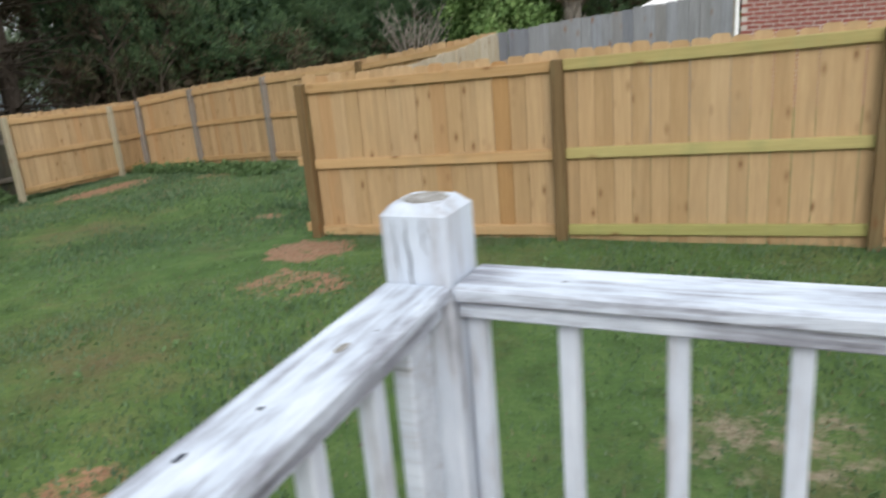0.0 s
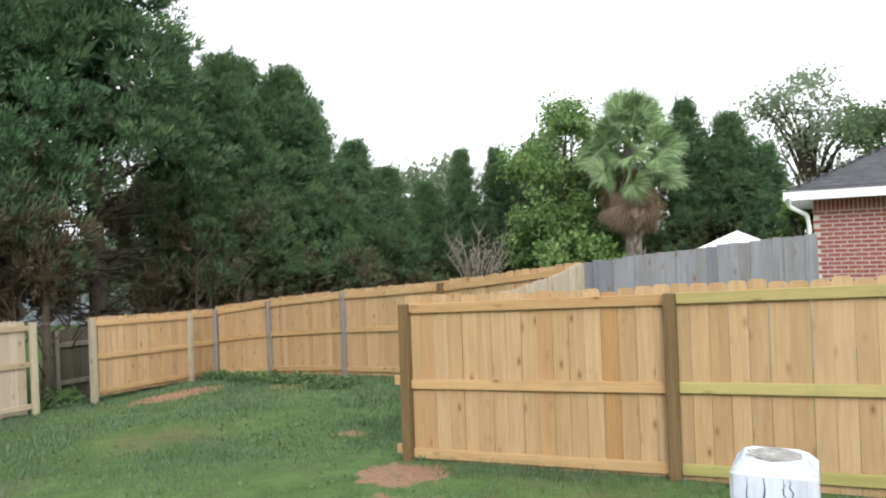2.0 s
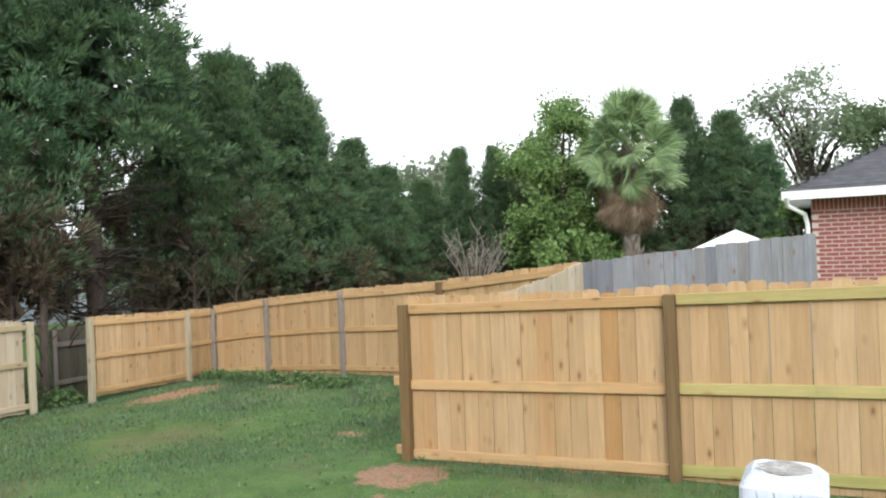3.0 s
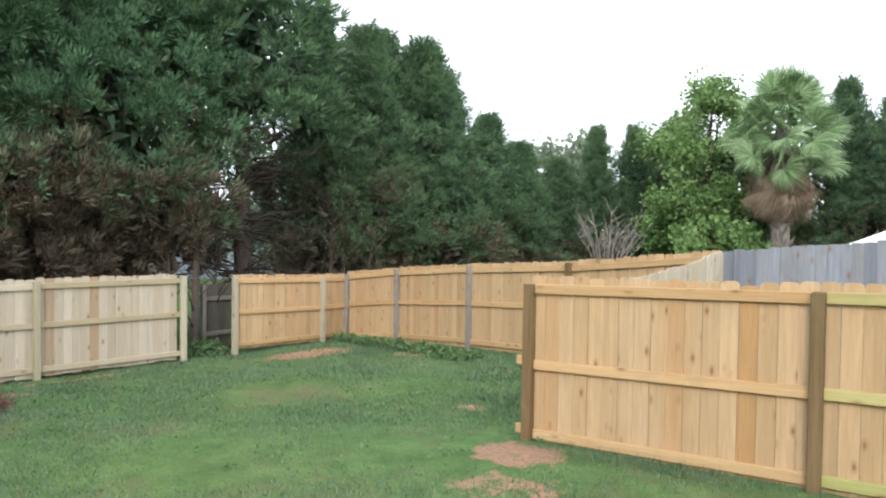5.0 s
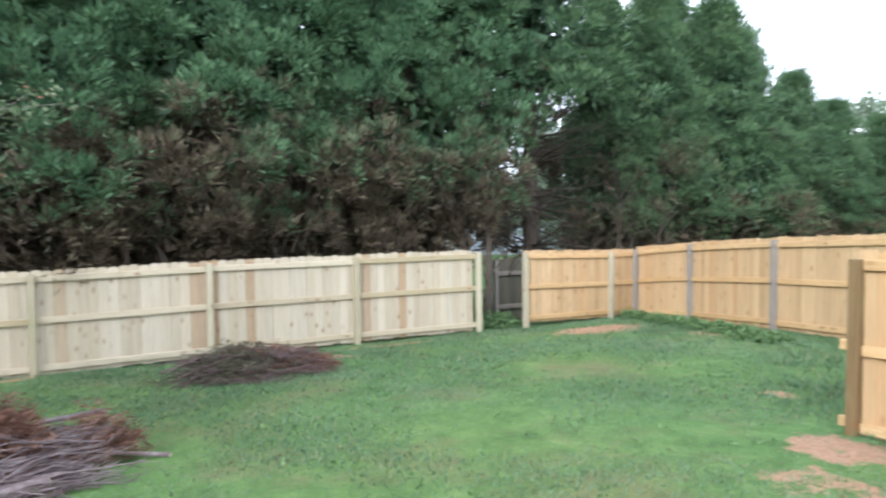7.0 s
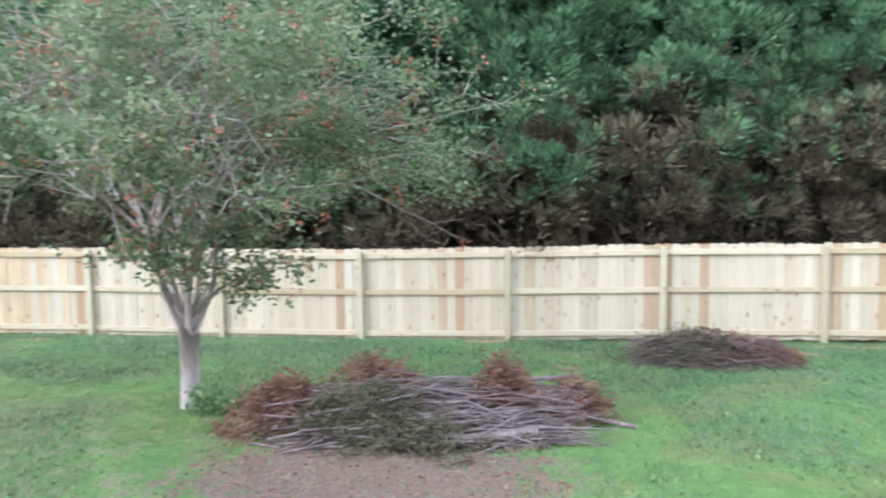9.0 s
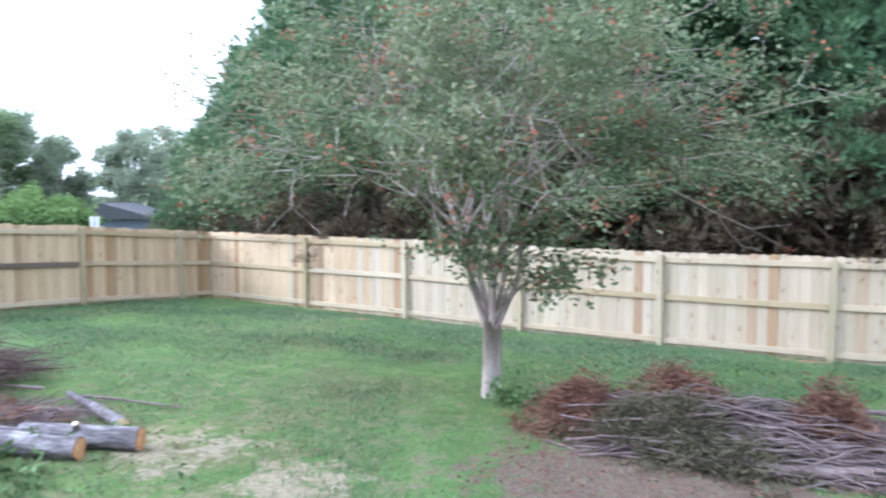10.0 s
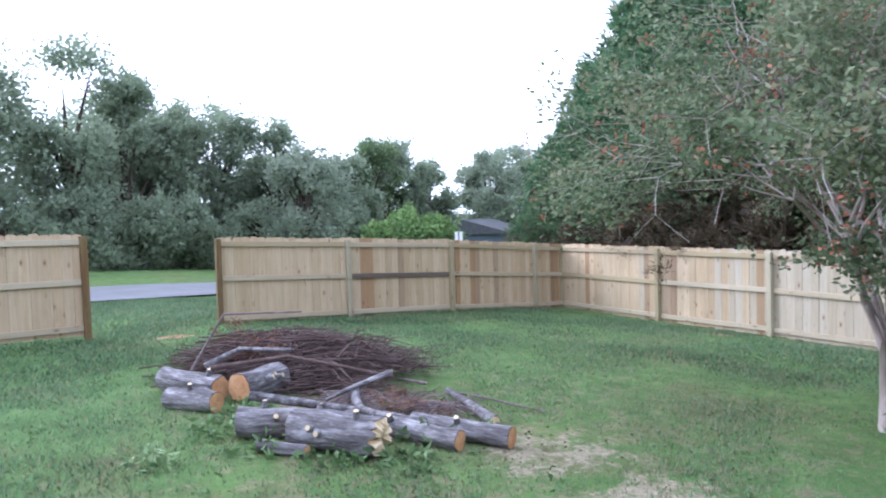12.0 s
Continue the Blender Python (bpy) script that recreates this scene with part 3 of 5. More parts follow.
# ---- brick house ----
def brick_house():
    root = thing("brick_house", -0.88, 14.33, 0.0, "single-storey red brick house with a dark shingle roof", "house")
    x0, y0, x1, y1, z1 = 0.0, 0.0, 12.0, 9.0, 2.67
    core = Build()
    core.box(x0 + 0.008, x1, y0 + 0.008, y1, -0.3, z1)
    child("wall", core.mesh("wall", [MORTAR]), root, None, "pale mortar joints")
    b = Build()
    # hipped roof with overhang
    o, p = 0.42, 0.5
    half = (y1 - y0) / 2 + o
    top = z1 + 0.12 + p * half
    e = [(x0 - o, y0 - o, z1 + 0.12), (x1 + o, y0 - o, z1 + 0.12), (x1 + o, y1 + o, z1 + 0.12), (x0 - o, y1 + o, z1 + 0.12), (x0 - o + half, (y0 + y1) / 2, top), (x1 + o - half, (y0 + y1) / 2, top)]
    b.v += e
    b.f += [(0, 1, 5, 4), (1, 2, 5), (2, 3, 4, 5), (3, 0, 4), (3, 2, 1, 0)]
    b.m += [0] * 5
    roof = child("roof", b.mesh("roof", [SHINGLE]), root, None, "dark grey shingle roof")
    # courses of shingles on the two visible slopes
    for k in range(1, 34):
        s = k * 0.14
        for a, c, u in ((e[0], e[1], (1, 0)), (e[3], e[0], (0, 1))):
            b = Build()
            if u[0]:
                l, r, yy, zz = e[0][0] + s, e[1][0] - s, e[0][1] + s, e[0][2] + p * s
                n = len(b.v)
                b.v += [(l, yy - 0.01, zz + 0.004), (r, yy - 0.01, zz + 0.004), (r, yy + 0.13, zz + 0.002 + p * 0.14), (l, yy + 0.13, zz + 0.002 + p * 0.14), (l, yy - 0.01, zz - 0.012), (r, yy - 0.01, zz - 0.012)]
            else:
                l, r, xx, zz = e[0][1] + s, e[3][1] - s, e[0][0] + s, e[0][2] + p * s
                n = len(b.v)
                b.v += [(xx - 0.01, r, zz + 0.004), (xx - 0.01, l, zz + 0.004), (xx + 0.13, l, zz + 0.002 + p * 0.14), (xx + 0.13, r, zz + 0.002 + p * 0.14), (xx - 0.01, r, zz - 0.012), (xx - 0.01, l, zz - 0.012)]
            b.f += [(n, n + 1, n + 2, n + 3), (n + 4, n + 5, n + 1, n)]
            b.m += [0, 0]
            child("shingle_course", b.mesh("shingle_course", [SHINGLE]), roof)
    f = Build()
    f.box(x0 - o - 0.02, x1 + o, y0 - o - 0.03, y0 - o, z1 - 0.02, z1 + 0.13)
    f.box(x0 - o - 0.02, x0 - o, y0 - o, y1 + o, z1 - 0.02, z1 + 0.13)
    f.box(x0 - o, x1 + o, y0 - o, y0, z1 + 0.0, z1 + 0.02)
    f.box(x0 - o, x0, y0, y1, z1 + 0.0, z1 + 0.02)
    child("fascia", f.mesh("fascia", [PAINT_CLEAN]), root, None, "white fascia and soffit")
    g = Build()
    g.tube([(x0 - o + 0.06, y0 - o - 0.02, z1 + 0.02), (x0 - o + 0.07, y0 - o - 0.02, z1 - 0.12), (x0 - 0.1, y0 - 0.06, z1 - 0.26), (x0 - 0.06, y0 - 0.05, z1 - 0.45), (x0 - 0.06, y0 - 0.05, -0.2)], [0.04] * 5, 8)
    child("downspout", g.mesh("downspout", [PAINT_CLEAN], True), root, None, "white bent downspout")
    # bricks: one course standing under the soffit, running bond below
    br = Build()
    br.box(-0.095, 0.095, -0.035, 0.05, -0.026, 0.026)
    brick = br.mesh("brick", [BRICK])
    bh = Build()
    bh.box(-0.026, 0.026, -0.035, 0.05, -0.095, 0.095)
    soldier = bh.mesh("brick_standing", [BRICK])
    for i in range(44):
        child("brick", soldier, root, Matrix.Translation((0.05 + i * 0.068, 0.03, z1 - 0.11)))
    row = 0
    z = z1 - 0.25
    while z > 1.3:
        for i in range(14):
            child("brick", brick, root, Matrix.Translation((0.1 + (0.104 if row % 2 else 0) + i * 0.208, 0.03 + random.uniform(-0.002, 0.002), z)))
        z -= 0.073
        row += 1
    rest = Build()
    while z > -0.2:
        for i in range(14):
            cx = 0.1 + (0.104 if row % 2 else 0) + i * 0.208
            rest.box(cx - 0.095, cx + 0.095, -0.005, 0.05, z - 0.026, z + 0.026)
        z -= 0.073
        row += 1
    for i in range(120):
        zz = -0.1 + 0.073 * (i % 36)
        for k in range(14 if i < 36 else 0):
            cx = 3.15 + (0.104 if i % 2 else 0) + k * 0.208
            rest.box(cx - 0.095, cx + 0.095, -0.005, 0.05, zz - 0.026, zz + 0.026)
    child("brickwork", rest.mesh("brickwork", [BRICK]), root, kind="stuff")
    return root


brick_house()


# ---- deck rail ----
def deck_rail():
    root = thing("deck_railing", 0, 0, 0, "white-painted wooden deck railing, weathered and cracked", "railing")
    px, py, half, top = -0.727, 1.281, 0.068, 1.595
    def square(h, c):
        return [(sx * (h - (c if a else 0)), sy * (h - (0 if a else c))) for sx, sy, a in ((1, -1, 0), (1, 1, 0), (1, 1, 1), (-1, 1, 1), (-1, 1, 0), (-1, -1, 0), (-1, -1, 1), (1, -1, 1))]
    pb = Build()
    zmid = (top + 0.1) / 2
    levels = ((half, 0.006, 0.1), (half, 0.006, 0.8), (half, 0.006, top - 0.02), (half - 0.015, 0.012, top - 0.002), (half - 0.018, 0.013, top))
    for h, c, z in levels:
        pb.v += [(x, y, z - zmid) for x, y in square(h, c)]
    for l in range(len(levels) - 1):
        for k in range(8):
            j = (k + 1) % 8
            pb.f.append((l * 8 + k, l * 8 + j, l * 8 + 8 + j, l * 8 + 8 + k))
    pb.f += [tuple(range(7, -1, -1)), tuple(range(len(pb.v) - 8, len(pb.v)))]
    pb.m = [0] * len(pb.f)
    me = pb.mesh("corner_post", [PAINT_POST])
    child("corner_post", me, root, Matrix.Translation((px, py, (top + 0.1) / 2)), "cracked square post with a worn top")
    wt = Build()
    ring = [((half - 0.024) * math.cos(2 * math.pi * k / 20) * (1 + 0.12 * math.sin(3 * k)), (half - 0.024) * math.sin(2 * math.pi * k / 20) * (1 + 0.1 * math.cos(5 * k))) for k in range(20)]
    wt.v = [(x, y, 0) for x, y in ring] + [(x * 0.97, y * 0.97, 0.0016) for x, y in ring]
    wt.f = [tuple(range(20, 40))] + [(k, (k + 1) % 20, 20 + (k + 1) % 20, 20 + k) for k in range(20)]
    wt.m = [0] * 21
    child("worn_top", wt.mesh("worn_top", [WORN]), root, Matrix.Translation((px, py, top + 0.0004)), "bare grey wood where the paint wore off")
    for cx, z0, z1, w in ((px - 0.006, 1.41, 1.573, 0.0024), (px - 0.033, 1.45, 1.572, 0.0014), (px + 0.024, 1.50, 1.572, 0.0012), (px + 0.034, 1.53, 1.572, 0.001)):
        cr = Build()
        n = 9
        for i in range(n):
            za, zb = z0 + (z1 - z0) * i / n, z0 + (z1 - z0) * (i + 1) / n
            wa, wb = w * math.sin(math.pi * (i + 0.4) / (n + 1)), w * math.sin(math.pi * (i + 1.4) / (n + 1))
            xa, xb = cx + 0.0022 * math.sin(i * 1.7) - 0.001 * i, cx + 0.0022 * math.sin((i + 1) * 1.7) - 0.001 * (i + 1)
            k = len(cr.v)
            cr.v += [(xa - wa, py - half - 0.0008, za), (xa + wa, py - half - 0.0008, za), (xb + wb, py - half - 0.0008, zb), (xb - wb, py - half - 0.0008, zb)]
            cr.f.append((k, k + 1, k + 2, k + 3))
            cr.m.append(0)
        child("crack", cr.mesh("crack", [INK]), root, None, "dark drying crack")
    rail = 1.448
    for kx, ky, ra, rb in ((-0.71, 0.918, 0.008, 0.02), (-0.715, 0.725, 0.004, 0.006), (-0.69, 0.99, 0.003, 0.003), (-0.458, 1.267, 0.004, 0.004), (-0.735, 0.6, 0.005, 0.012)):
        kn = Build()
        kn.v = [(ra * math.cos(2 * math.pi * k / 12) * (1 + 0.15 * math.sin(3 * k)), rb * math.sin(2 * math.pi * k / 12), 0) for k in range(12)]
        kn.f, kn.m = [tuple(range(12))], [0]
        child("knot", kn.mesh("knot", [WORN if ra > 0.006 else INK]), root, Matrix.Translation((kx, ky, rail + 0.0008)), "dark knot or nail hole in the cap")

    def side(y):
        """The side railing runs a little out of square."""
        return -0.727 + (1.212 - y) * 0.04

    def rounded(name, p, q, w, h, mt, label=""):
        p, q = Vector(p), Vector(q)
        d = q - p
        m = Matrix.Translation((p + q) / 2) @ d.to_track_quat("X", "Z").to_matrix().to_4x4()
        return child(name, bar_mesh(name, mt, d.length, w, h, 0.007), root, m, label)

    rounded("cap_rail", (side(-2.4), -2.4, rail - 0.017), (side(1.21), 1.21, rail - 0.017), 0.136, 0.034, PAINT, "flat cap board, paint worn to grey grain")
    rounded("cap_rail", (-0.655, 1.276, rail - 0.017), (3.0, 1.276, rail - 0.017), 0.142, 0.034, PAINT, "flat cap board, paint worn to grey grain")
    timber("top_rail", (side(-2.4) - 0.002, -2.4, rail - 0.052), (side(1.205) - 0.002, 1.205, rail - 0.052), 0.105, 0.034, PAINT, root)
    timber("top_rail", (-0.652, 1.278, rail - 0.052), (3.0, 1.278, rail - 0.052), 0.105, 0.034, PAINT, root)
    timber("bottom_rail", (side(-2.4), -2.4, 0.68), (side(1.2), 1.2, 0.68), 0.038, 0.089, PAINT, root)
    timber("bottom_rail", (-0.65, 1.29, 0.68), (3.0, 1.29, 0.68), 0.038, 0.089, PAINT, root)
    timber("nailer", (-0.71, 1.135, 0.55), (-0.71, 1.135, rail - 0.07), 0.088, 0.04, PAINT_POST, root)
    bal = bar_mesh("baluster", PAINT_POST, 0.036, 0.036, 0.8, 0.003)
    for i in range(18):
        child("baluster", bal, root, Matrix.Translation((-0.455 + (i - 1) * 0.193 if i else -0.634, 1.278, 0.98)))
    for i in range(17):
        y = 0.962 - i * 0.187
        child("baluster", bal, root, Matrix.Translation((side(y) + 0.02, y, 0.98)))
    return root


def upright_paint():
    mt, nt, b = shader("white_paint_upright", 0.6)
    v = place_of(nt, (1, 1, 0.07))
    g = noise_of(nt, v, 34, 6, 0.7, 0.8)
    patch = noise_of(nt, place_of(nt, (1, 1, 0.4)), 11, 4, 0.6)
    col = ramp(nt, mix(nt, 0.5, g, patch), [(0.34, (0.28, 0.3, 0.34)), (0.43, (0.5, 0.53, 0.59)), (0.5, (0.56, 0.62, 0.71)), (0.62, (0.66, 0.72, 0.81))])
    nt.links.new(col, b.inputs["Base Color"])
    bump(nt, b, g, 0.3, 0.003)
    return mt


PAINT_POST = upright_paint()
WORN = mottled("bare_grey_wood", [(0.14, 0.13, 0.11), (0.3, 0.29, 0.27), (0.55, 0.56, 0.57)], 22, 90, 0.9, 0.5, 0.004)
deck_rail()


def deck():
    root = thing("deck", 0, 0, 0, "raised wooden deck of weathered boards", "deck")
    for i in range(26):
        timber("plank", (-0.72, 1.14 - i * 0.145, 0.53), (3.1, 1.14 - i * 0.145, 0.53), 0.139, 0.036, DECKWOOD, root)
    for x in (-0.66, 1.2, 3.0):
        timber("joist", (x, -2.6, 0.42), (x, 1.2, 0.42), 0.045, 0.18, DECKWOOD, root)
    for x, y in ((-0.6, -2.4), (3.0, -2.4), (3.0, 1.15)):
        timber("leg", (x, y, 0.0), (x, y, 0.33), 0.09, 0.09, DECKWOOD, root)
    return root


deck()
# Unseen plain wall closing the deck side, added to bounce light.
wallb = Build()
wallb.box(3.2, 3.4, -9.0, 1.4, 0.0, 3.0)
tagged(new("wall_house", wallb.mesh("wall_house", [BRICK])), "plain red brick wall behind the deck, unseen, added for bounce light", "wall", kind="structure")


# ---- trees ----
def clumped_leaves(rs, centres, axes, per, spread, along, length, width, jitter=0.55):
    n = len(centres)
    c = np.repeat(centres, per, axis=0)
    a = np.repeat(axes, per, axis=0)
    a = a / np.linalg.norm(a, axis=1, keepdims=True)
    k = len(c)
    c = c + rs.normal(size=(k, 3)) * spread + a * (rs.uniform(-1, 1, (k, 1)) * along)
    d = a + rs.normal(size=(k, 3)) * jitter
    return leaf_corners(c, d, length * rs.uniform(0.6, 1.3, k), width * rs.uniform(0.7, 1.3, k), rs)


def cypress_meshes(seed, height, radius, base, mt, tip, boughs=215, hole=0.0, per=46, point=1.6):
    """Crown and trunk of a tall conifer: boughs round the trunk, each a cluster of brush-like tufts; the foot at the origin."""
    rs = np.random.RandomState(seed)
    h = rs.uniform(0, 1, boughs) ** 0.9
    th = np.arange(boughs) * 2.39996 + rs.uniform(-0.5, 0.5, boughs)
    ph = rs.uniform(0, 6.28, 3)
    lump = 1 + 0.13 * np.sin(3 * th + ph[0] + 4 * h) + 0.1 * np.sin(5 * th - 9 * h + ph[1]) + rs.uniform(-0.12, 0.1, boughs)
    prof = np.minimum(1.0, 0.72 + 1.6 * h) * (1 - h ** point) ** 0.9 + 0.02
    r = radius * prof * lump * np.where(rs.uniform(size=boughs) < 0.8, rs.uniform(0.78, 1.0, boughs), rs.uniform(0.4, 0.7, boughs))
    z = base + (height - base) * h
    keep = ~((h < hole) & (rs.uniform(size=boughs) < 0.93))
    bc = np.stack([r * np.cos(th), r * np.sin(th), z], 1)[keep]
    ba = np.stack([np.cos(th), np.sin(th), 0.45 + 1.1 * h], 1)[keep]
    size = (rs.uniform(0.34, 0.6, boughs) * (1.05 - 0.45 * h))[keep]
    tips = 9
    n = len(bc) * tips
    ba = np.repeat(ba / np.linalg.norm(ba, axis=1, keepdims=True), tips, axis=0)
    off = rs.normal(size=(n, 3))
    off /= np.linalg.norm(off, axis=1, keepdims=True)
    off += ba * 0.55
    c = np.repeat(bc, tips, axis=0) + off * np.repeat(size, tips)[:, None] * rs.uniform(0.45, 1.0, (n, 1))
    ax = off + ba * 0.5 + np.array([0, 0, 0.75])
    for _ in range(16):
        w, hs, tall = rs.uniform(0, 6.28), rs.uniform(0.5, 0.95), rs.uniform(0.45, 0.85)
        rr = radius * (1 - hs ** point) ** 0.9 * rs.uniform(0.55, 1.0)
        up = np.linspace(0, 1, 8)
        c = np.concatenate([c, np.stack([rr * np.cos(w) + rs.normal(size=8) * 0.1 * (1.1 - up), rr * np.sin(w) + rs.normal(size=8) * 0.1 * (1.1 - up), base + (height - base) * hs + tall * up], 1)])
        ax = np.concatenate([ax, np.tile([[0.0, 0.0, 1.0]], (8, 1)) + rs.normal(size=(8, 3)) * 0.3])
    lead = np.linspace(0, 1, 16)
    c = np.concatenate([c, np.stack([rs.normal(size=16) * 0.09 * (1.2 - lead), rs.normal(size=16) * 0.09 * (1.2 - lead), height - 0.7 + 0.75 * lead], 1)])
    ax = np.concatenate([ax, np.tile([[0.0, 0.0, 1.0]], (16, 1))])
    ax /= np.linalg.norm(ax, axis=1, keepdims=True)
    n = len(c) * per
    d = np.repeat(ax, per, axis=0) + rs.normal(size=(n, 3)) * 0.42
    d /= np.linalg.norm(d, axis=1, keepdims=True)
    share = np.sqrt(rs.uniform(0.02, 1, n))
    reach = np.repeat(rs.uniform(0.2, 0.38, len(c)), per) * share
    # outer needles take the lighter tip material, which paints light onto each tuft
    young = share + rs.uniform(-0.12, 0.12, n) > 0.72
    q = needle_corners(np.repeat(c, per, axis=0) + d * reach[:, None], d, rs.uniform(0.08, 0.145, n), rs.uniform(0.022, 0.038, n), rs)
    m = 2600
    hh, ww = rs.uniform(max(0.02, hole), 0.9, m), rs.uniform(0, 6.28, m)
    ri = radius * (1 - hh ** 1.7) ** 0.85 * rs.uniform(0.1, 0.7, m)
    ci = np.stack([ri * np.cos(ww), ri * np.sin(ww), base + (height - base) * hh], 1)
    di = rs.normal(size=(m, 3)) + np.array([0, 0, 0.6])
    di /= np.linalg.norm(di, axis=1, keepdims=True)
    q = np.concatenate([q, needle_corners(ci, di, rs.uniform(0.25, 0.42, m), rs.uniform(0.09, 0.16, m), rs)])
    crown = quads("crown", q, [mt, tip], np.concatenate([young, np.zeros(m, dtype=bool)]))
    b = Build()
    rnd = random.Random(seed)
    b.tube([(0, 0, -0.2), (0.03, 0.02, height * 0.3), (-0.03, 0.03, height * 0.65), (0, 0, height * 0.95)], [0.15, 0.12, 0.07, 0.015], 8)
    for i in range(110 if hole else 50):
        zz = rnd.uniform(1.0, height * (0.5 if hole else 0.7))
        w = rnd.uniform(0, 6.28)
        l = radius * rnd.uniform(0.4, 0.85) * (1 - zz / height * 0.6)
        rise = rnd.uniform(-0.5, 0.5)
        b.tube([(0, 0, zz), (l * 0.5 * math.cos(w), l * 0.5 * math.sin(w), zz + rise * 0.4), (l * math.cos(w + 0.1), l * math.sin(w + 0.1), zz + rise)], [0.022, 0.014, 0.005], 4)
        for _ in range(5):
            s = rnd.uniform(0.3, 1.0)
            p = Vector((l * s * math.cos(w), l * s * math.sin(w), zz + rise * s * 0.9))
            b.tube([p, p + Vector((rnd.uniform(-0.4, 0.4), rnd.uniform(-0.4, 0.4), rnd.uniform(-0.25, 0.4)))], [0.008, 0.003], 3)
    return crown, b.mesh("trunk", [BARK], True)


CYP = [cypress_meshes(31, 8.6, 2.1, 1.2, CYPRESS, CYPRESS_TIP), cypress_meshes(32, 8.2, 2.0, 1.1, CYPRESS, CYPRESS_TIP), cypress_meshes(33, 7.8, 2.0, 1.0, CYPRESS_DARK, CYPRESS_DARK_TIP, 200, per=30, point=1.2),
       cypress_meshes(34, 9.0, 1.9, 1.6, CYPRESS_DARK, CYPRESS_DARK_TIP, 225, 0.34, 40)]


def conifer(x, y, kind, scale=1.0, wide=1.0, turn=0.0, label=""):
    crown, trunk = CYP[kind]
    ob = thing("cypress_tree", x, y, ground_z(x, y) - 0.05, label or "tall dark green cypress with brown dead patches behind the fence", "tree", "cypress screen")
    ob.rotation_euler = (0, 0, turn)
    ob.scale = (scale * wide, scale * wide, scale)
    child("trunk", trunk, ob)
    child("crown", crown, ob, kind="stuff")
    return ob


ROW = [  # x, y, kind, scale, width, turn
    (-18.9, -17.6, 2, 0.5, 1.3, 1.0), (-18.2, -16.0, 1, 0.6, 1.3, 3.0),
    (-17.2, -14.0, 2, 0.8, 1.25, 0.3), (-16.6, -12.0, 1, 0.92, 1.25, 2.0), (-16.2, -10.0, 0, 1.02, 1.25, 1.1), (-16.0, -7.6, 1, 1.1, 1.2, 2.6),
    (-15.9, -5.0, 2, 1.15, 1.1, 4.0), (-15.8, -2.4, 0, 1.15, 1.1, 5.1), (-15.7, 0.1, 1, 1.2, 1.15, 0.5), (-15.6, 2.6, 0, 1.2, 1.1, 3.3),
    (-15.5, 5.0, 1, 1.28, 1.0, 1.7), (-15.2, 7.6, 0, 1.3, 0.9, 0.2), (-14.9, 10.7, 3, 1.32, 1.1, 2.2), (-17.9, 9.7, 0, 1.34, 1.0, 4.0), (-15.3, 13.4, 2, 1.02, 0.85, 3.1), (-15.0, 14.8, 2, 1.02, 1.05, 5.5),
    (-15.7, 16.1, 2, 1.05, 1.15, 1.9), (-14.9, 17.2, 2, 1.03, 1.2, 0.9), (-15.2, 18.5, 2, 0.95, 1.15, 4.1), (-14.5, 20.2, 2, 0.8, 1.2, 3.7), (-14.4, 22.0, 2, 0.71, 1.25, 5.2), (-14.2, 24.3, 2, 0.66, 1.3, 1.3),
    (-12.9, 25.0, 2, 0.79, 0.8, 4.4), (-11.75, 25.6, 2, 0.78, 0.8, 5.9),
    (-4.7, 25.0, 2, 0.83, 0.95, 2.9), (-3.3, 24.0, 2, 0.73, 1.2, 0.7), (-2.3, 24.6, 0, 0.55, 1.0, 4.9),
]
for x, y, k, s, w, t in ROW:
    conifer(x, y, k, s, w, t)


def small_trunk(x, y, lean, r, h, seed):
    rnd = random.Random(seed)
    b = Build()
    b.tube([(0, 0, -0.1), (lean * 0.4, 0, h * 0.5), (lean, 0.05, h)], [r, r * 0.8, r * 0.4], 7)
    tw = Build()
    for i in range(12):
        z = rnd.uniform(0.4, h)
        p = Vector((lean * z / h, 0, z))
        w = rnd.uniform(0, 6.28)
        q = p + Vector((math.cos(w) * 0.6, math.sin(w) * 0.6, rnd.uniform(0.3, 0.8)))
        tw.tube([p, (p + q) / 2 + Vector((0, 0, 0.06)), q], [0.02, 0.014, 0.005], 4)
    ob = thing("sapling", x, y, ground_z(x, y), "bare thin trunk with grey twigs beside the fence", "tree", "bare saplings")
    child("trunk", b.mesh("trunk", [BARK], True), ob)
    child("twig_tangle", tw.mesh("twig_tangle", [BARK]), ob, kind="stuff")
    return ob


for a in ((-13.15, 8.25, 0.1, 0.085, 3.2, 1), (-13.3, 7.9, -0.3, 0.03, 2.4, 2), (-13.6, 8.9, 0.35, 0.03, 2.4, 3), (-14.0, 12.6, 0.1, 0.05, 3.0, 4), (-13.9, 13.1, -0.2, 0.045, 3.0, 5), (-13.6, 13.5, 0.2, 0.04, 2.8, 6),
          (-14.2, 6.2, 0.15, 0.06, 2.4, 10), (-14.3, 4.4, -0.15, 0.05, 2.4, 11)):
    small_trunk(*a)


